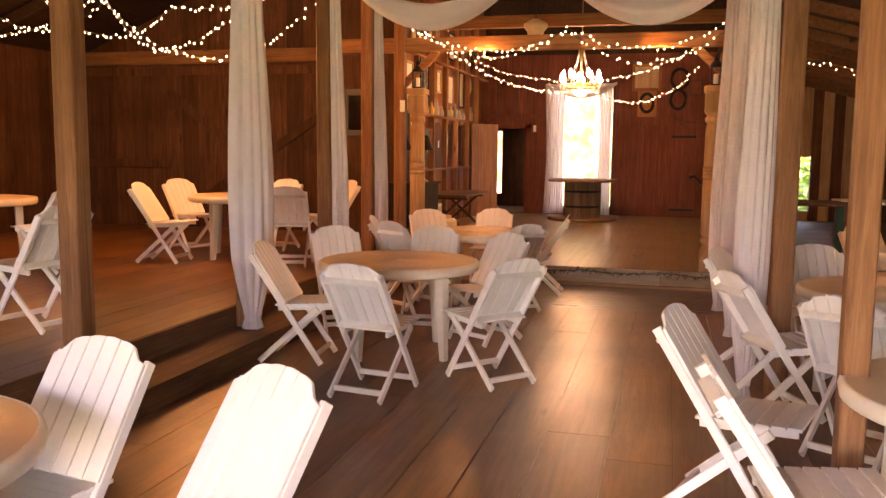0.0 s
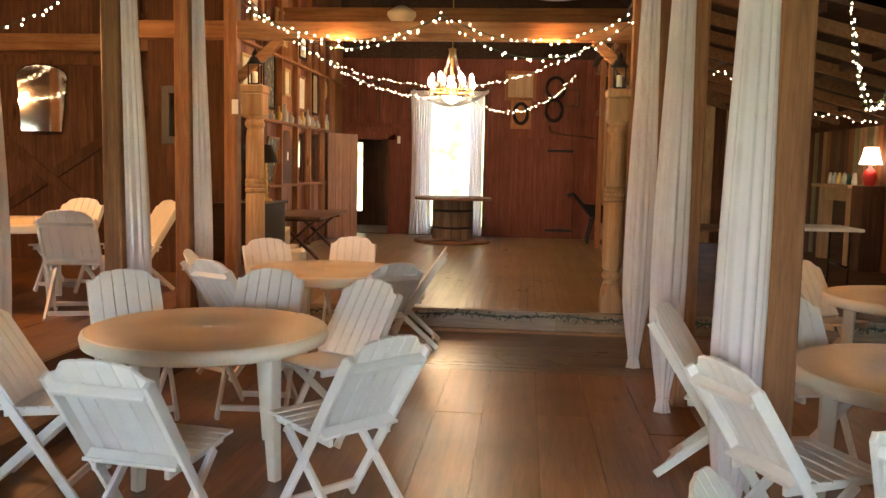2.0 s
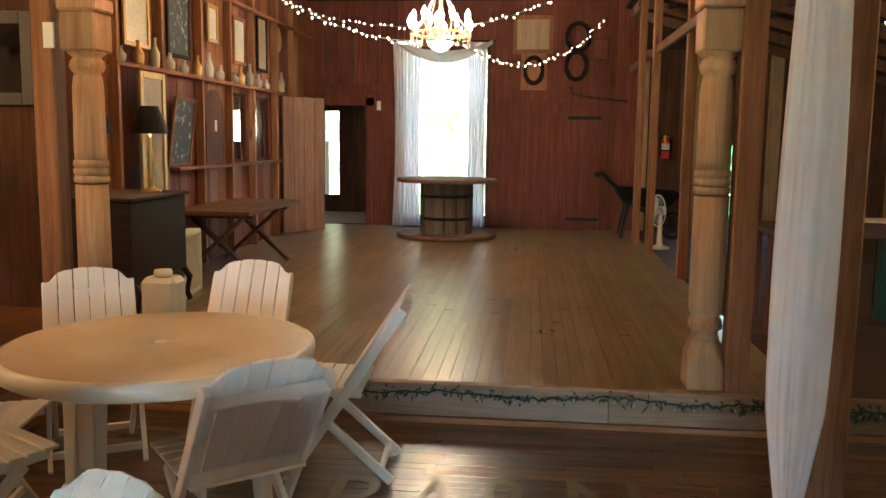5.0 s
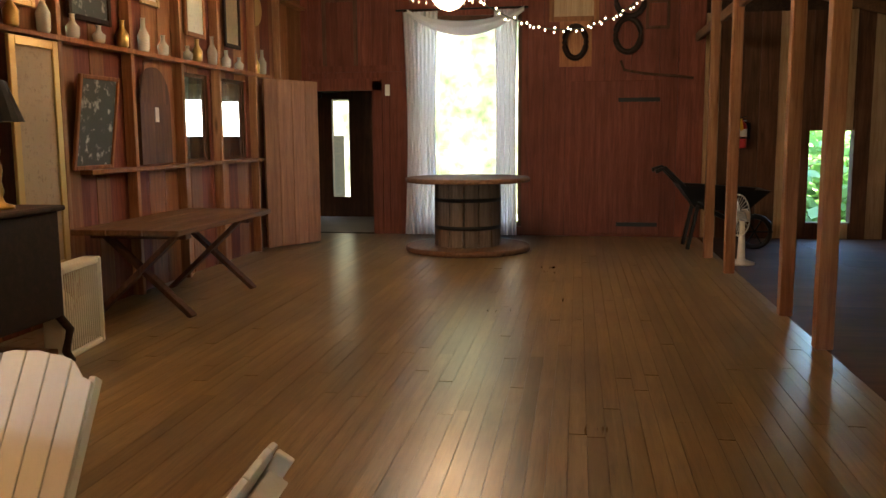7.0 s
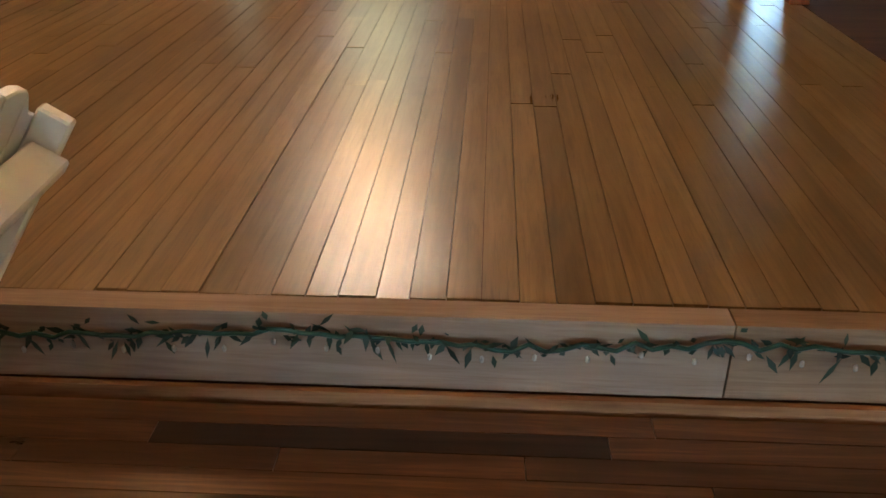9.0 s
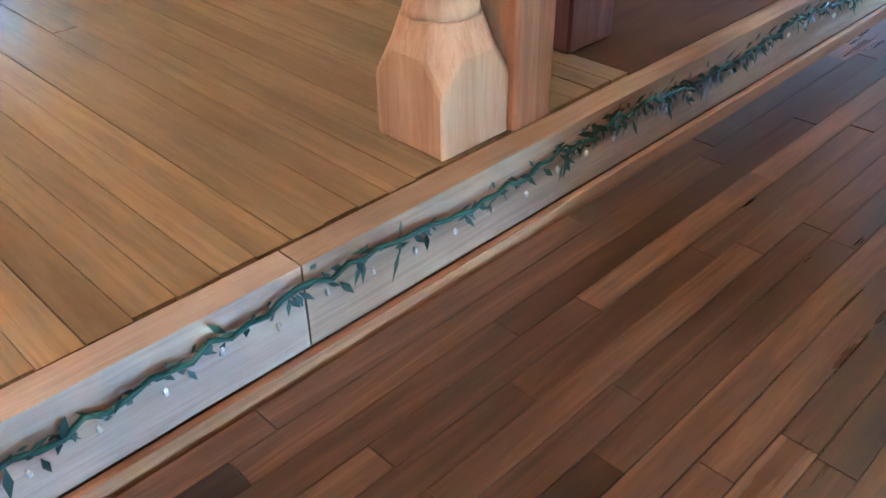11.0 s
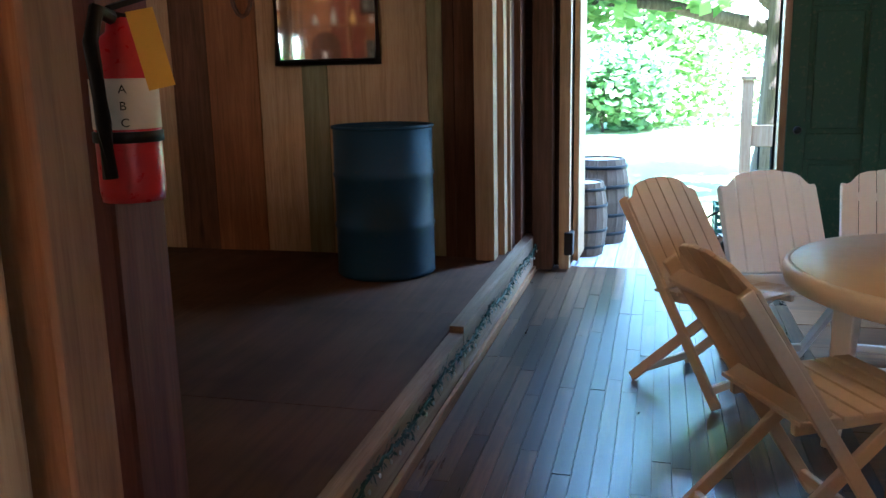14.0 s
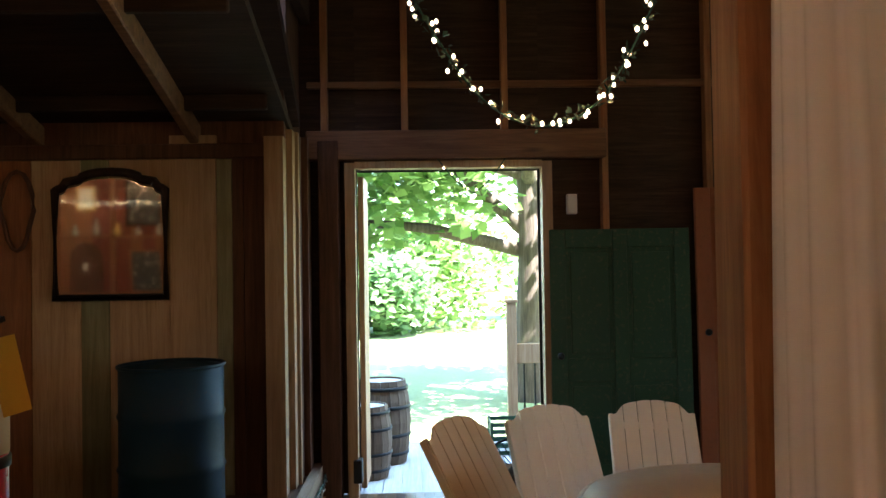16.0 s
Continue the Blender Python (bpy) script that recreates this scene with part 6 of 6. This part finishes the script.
def shrub(m, seed, r, h, n, size=0.14, mat="leafdark"):
    rr = random.Random(seed)
    t = thing("shrub", "dense green leafy shrub on the lawn edge", "shrub", at=m, group="shrubs")
    bm = bmesh.new()
    for k in range(9):
        leaf_cloud(bm, (rr.uniform(-r, r) * 0.7, rr.uniform(-r, r) * 0.7, h * rr.uniform(0.2, 0.7)), (r * 0.5, r * 0.5, h * 0.35), n // 9, size, rr)
    c = part("foliage", bm, M[mat], t)
    c["kind"] = "stuff"
    for k in range(3):
        bm = bmesh.new()
        tube(bm, [(0.1 * k - 0.1, 0, 0), (0.15 * k - 0.15, 0.1, h * 0.3), (0.3 * k - 0.3, 0.1, h * 0.55)], 0.03, 5)
        part("stem", bm, M["bark"], t)
    return t


tree("broad green tree beside the sunny deck", pose(11.0, 9.72, -0.22), 3, 9000, 7.5, 0.24, 0.2, "leaf",
     [[(0, 0, 2.2), (-0.2, 0.9, 3.0), (-0.5, 2.0, 3.9), (-0.8, 3.2, 4.4)], [(0, 0.1, 2.0), (-0.4, 1.4, 2.3), (-0.6, 2.6, 2.4), (-0.6, 3.6, 2.2)], [(0, 0.0, 3.0), (-0.8, 1.6, 3.4), (-1.4, 3.2, 3.5)]])
for i, (x, y, r, h, c) in enumerate(((20, 15.5, 2.0, 1.9, "leafdark"), (22, 12.5, 2.2, 2.6, "leafdark"), (24, 16.5, 3.0, 4.5, "leaf"), (25, 11.5, 3.2, 5.5, "leaf"), (26, 7.5, 3.4, 5.5, "leaf"), (27, 20, 3.5, 6, "leaf"), (24, 3, 3.0, 5, "leaf"))):
    shrub(pose(x, y, -0.22), i, r, h, 3600, 0.26, c)
# flat sheet that glows by itself, standing in for sunlit foliage and sky
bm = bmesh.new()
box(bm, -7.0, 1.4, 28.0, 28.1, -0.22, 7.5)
struct("backdrop", bm, M["farglow"], "glowing backdrop for sunny foliage far outside the end windows")
for i, (x, y) in enumerate(((-14, 18), (-15, 22), (-16, 26), (10, 17), (11, 20), (3.4, 24.5), (6.0, 25.5), (4.6, 28.5))):
    shrub(pose(x, y, -0.22), 40 + i, 2.4, 2.6 + (i == 2), 2200, 0.28, "leaf")


def barrel(m, label):
    b = thing("barrel", label, "barrel", at=m, group="barrels")
    for k in range(18):
        a0, a1 = 2 * math.pi * k / 18, 2 * math.pi * (k + 0.96) / 18
        bm = bmesh.new()
        rows = []
        for z, r in ((0, 0.26), (0.22, 0.30), (0.45, 0.315), (0.68, 0.3), (0.9, 0.26)):
            rows.append([bm.verts.new((rr_ * math.cos(a), rr_ * math.sin(a), z)) for rr_, a in ((r, a0), (r, a1), (r - 0.025, a1), (r - 0.025, a0))])
        for a, c in zip(rows, rows[1:]):
            for q in range(4):
                bm.faces.new((a[q], a[(q + 1) % 4], c[(q + 1) % 4], c[q]))
        bm.faces.new(rows[0])
        bm.faces.new(rows[-1])
        part("stave", bm, M["barrel"], b)
    for z, r in ((0.1, 0.285), (0.3, 0.31), (0.6, 0.31), (0.8, 0.285)):
        bm = bmesh.new()
        lathe(bm, [(r - 0.005, z), (r + 0.004, z), (r + 0.004, z + 0.035), (r - 0.005, z + 0.035)], 28)
        part("hoop", bm, M["black"], b)
    bm = bmesh.new()
    lathe(bm, [(0.24, 0.86), (0.245, 0.87), (0.24, 0.88)], 28)
    part("head", bm, M["grey"], b)
    return b


br = barrel(pose(6.3, 11.66, -0.05), "weathered oak barrel standing on the deck")
br.scale = (0.64, 0.64, 0.62)
b2 = copy_thing(br, pose(6.82, 11.56, -0.05))
b2.scale = (0.78, 0.78, 0.76)
rl = thing("deck_rail", "wooden rail post of the outside deck", "railing", at=pose(7.5, 10.38, -0.05))
bm = bmesh.new()
box(bm, -0.045, 0.045, -0.045, 0.045, 0, 1.28)
box(bm, -0.06, 0.06, -0.06, 0.06, 1.282, 1.31)
part("rail_post", bm, M["tan"], rl, bevel=0.004)
bm = bmesh.new()
box(bm, -0.02, 0.02, -1.2, -0.047, 0.72, 0.9)
part("rail_board", bm, M["tan"], rl, bevel=0.004)
bm = bmesh.new()
for i in range(4):
    box(bm, -0.008, 0.008, -0.12 - i * 0.1, -0.104 - i * 0.1, 0.0, 0.72)
part("baluster", bm, M["black"], rl)
ct = thing("wire_crate", "green plastic crate on the deck", "crate", at=pose(7.1, 10.5, -0.05))
for i in range(5):
    bm = bmesh.new()
    z = i * 0.06
    for a in ((-0.17, 0.17, -0.13, -0.12), (-0.17, 0.17, 0.12, 0.13), (-0.17, -0.16, -0.12, 0.12), (0.16, 0.17, -0.12, 0.12)):
        box(bm, a[0], a[1], a[2], a[3], z, z + 0.035)
    part("crate_band", bm, M["green"], ct)
bm = bmesh.new()
for sx in (-0.165, 0.165):
    for sy in (-0.125, 0.125):
        box(bm, sx - 0.012, sx + 0.012, sy - 0.012, sy + 0.012, 0, 0.28)
part("crate_corners", bm, M["green"], ct)
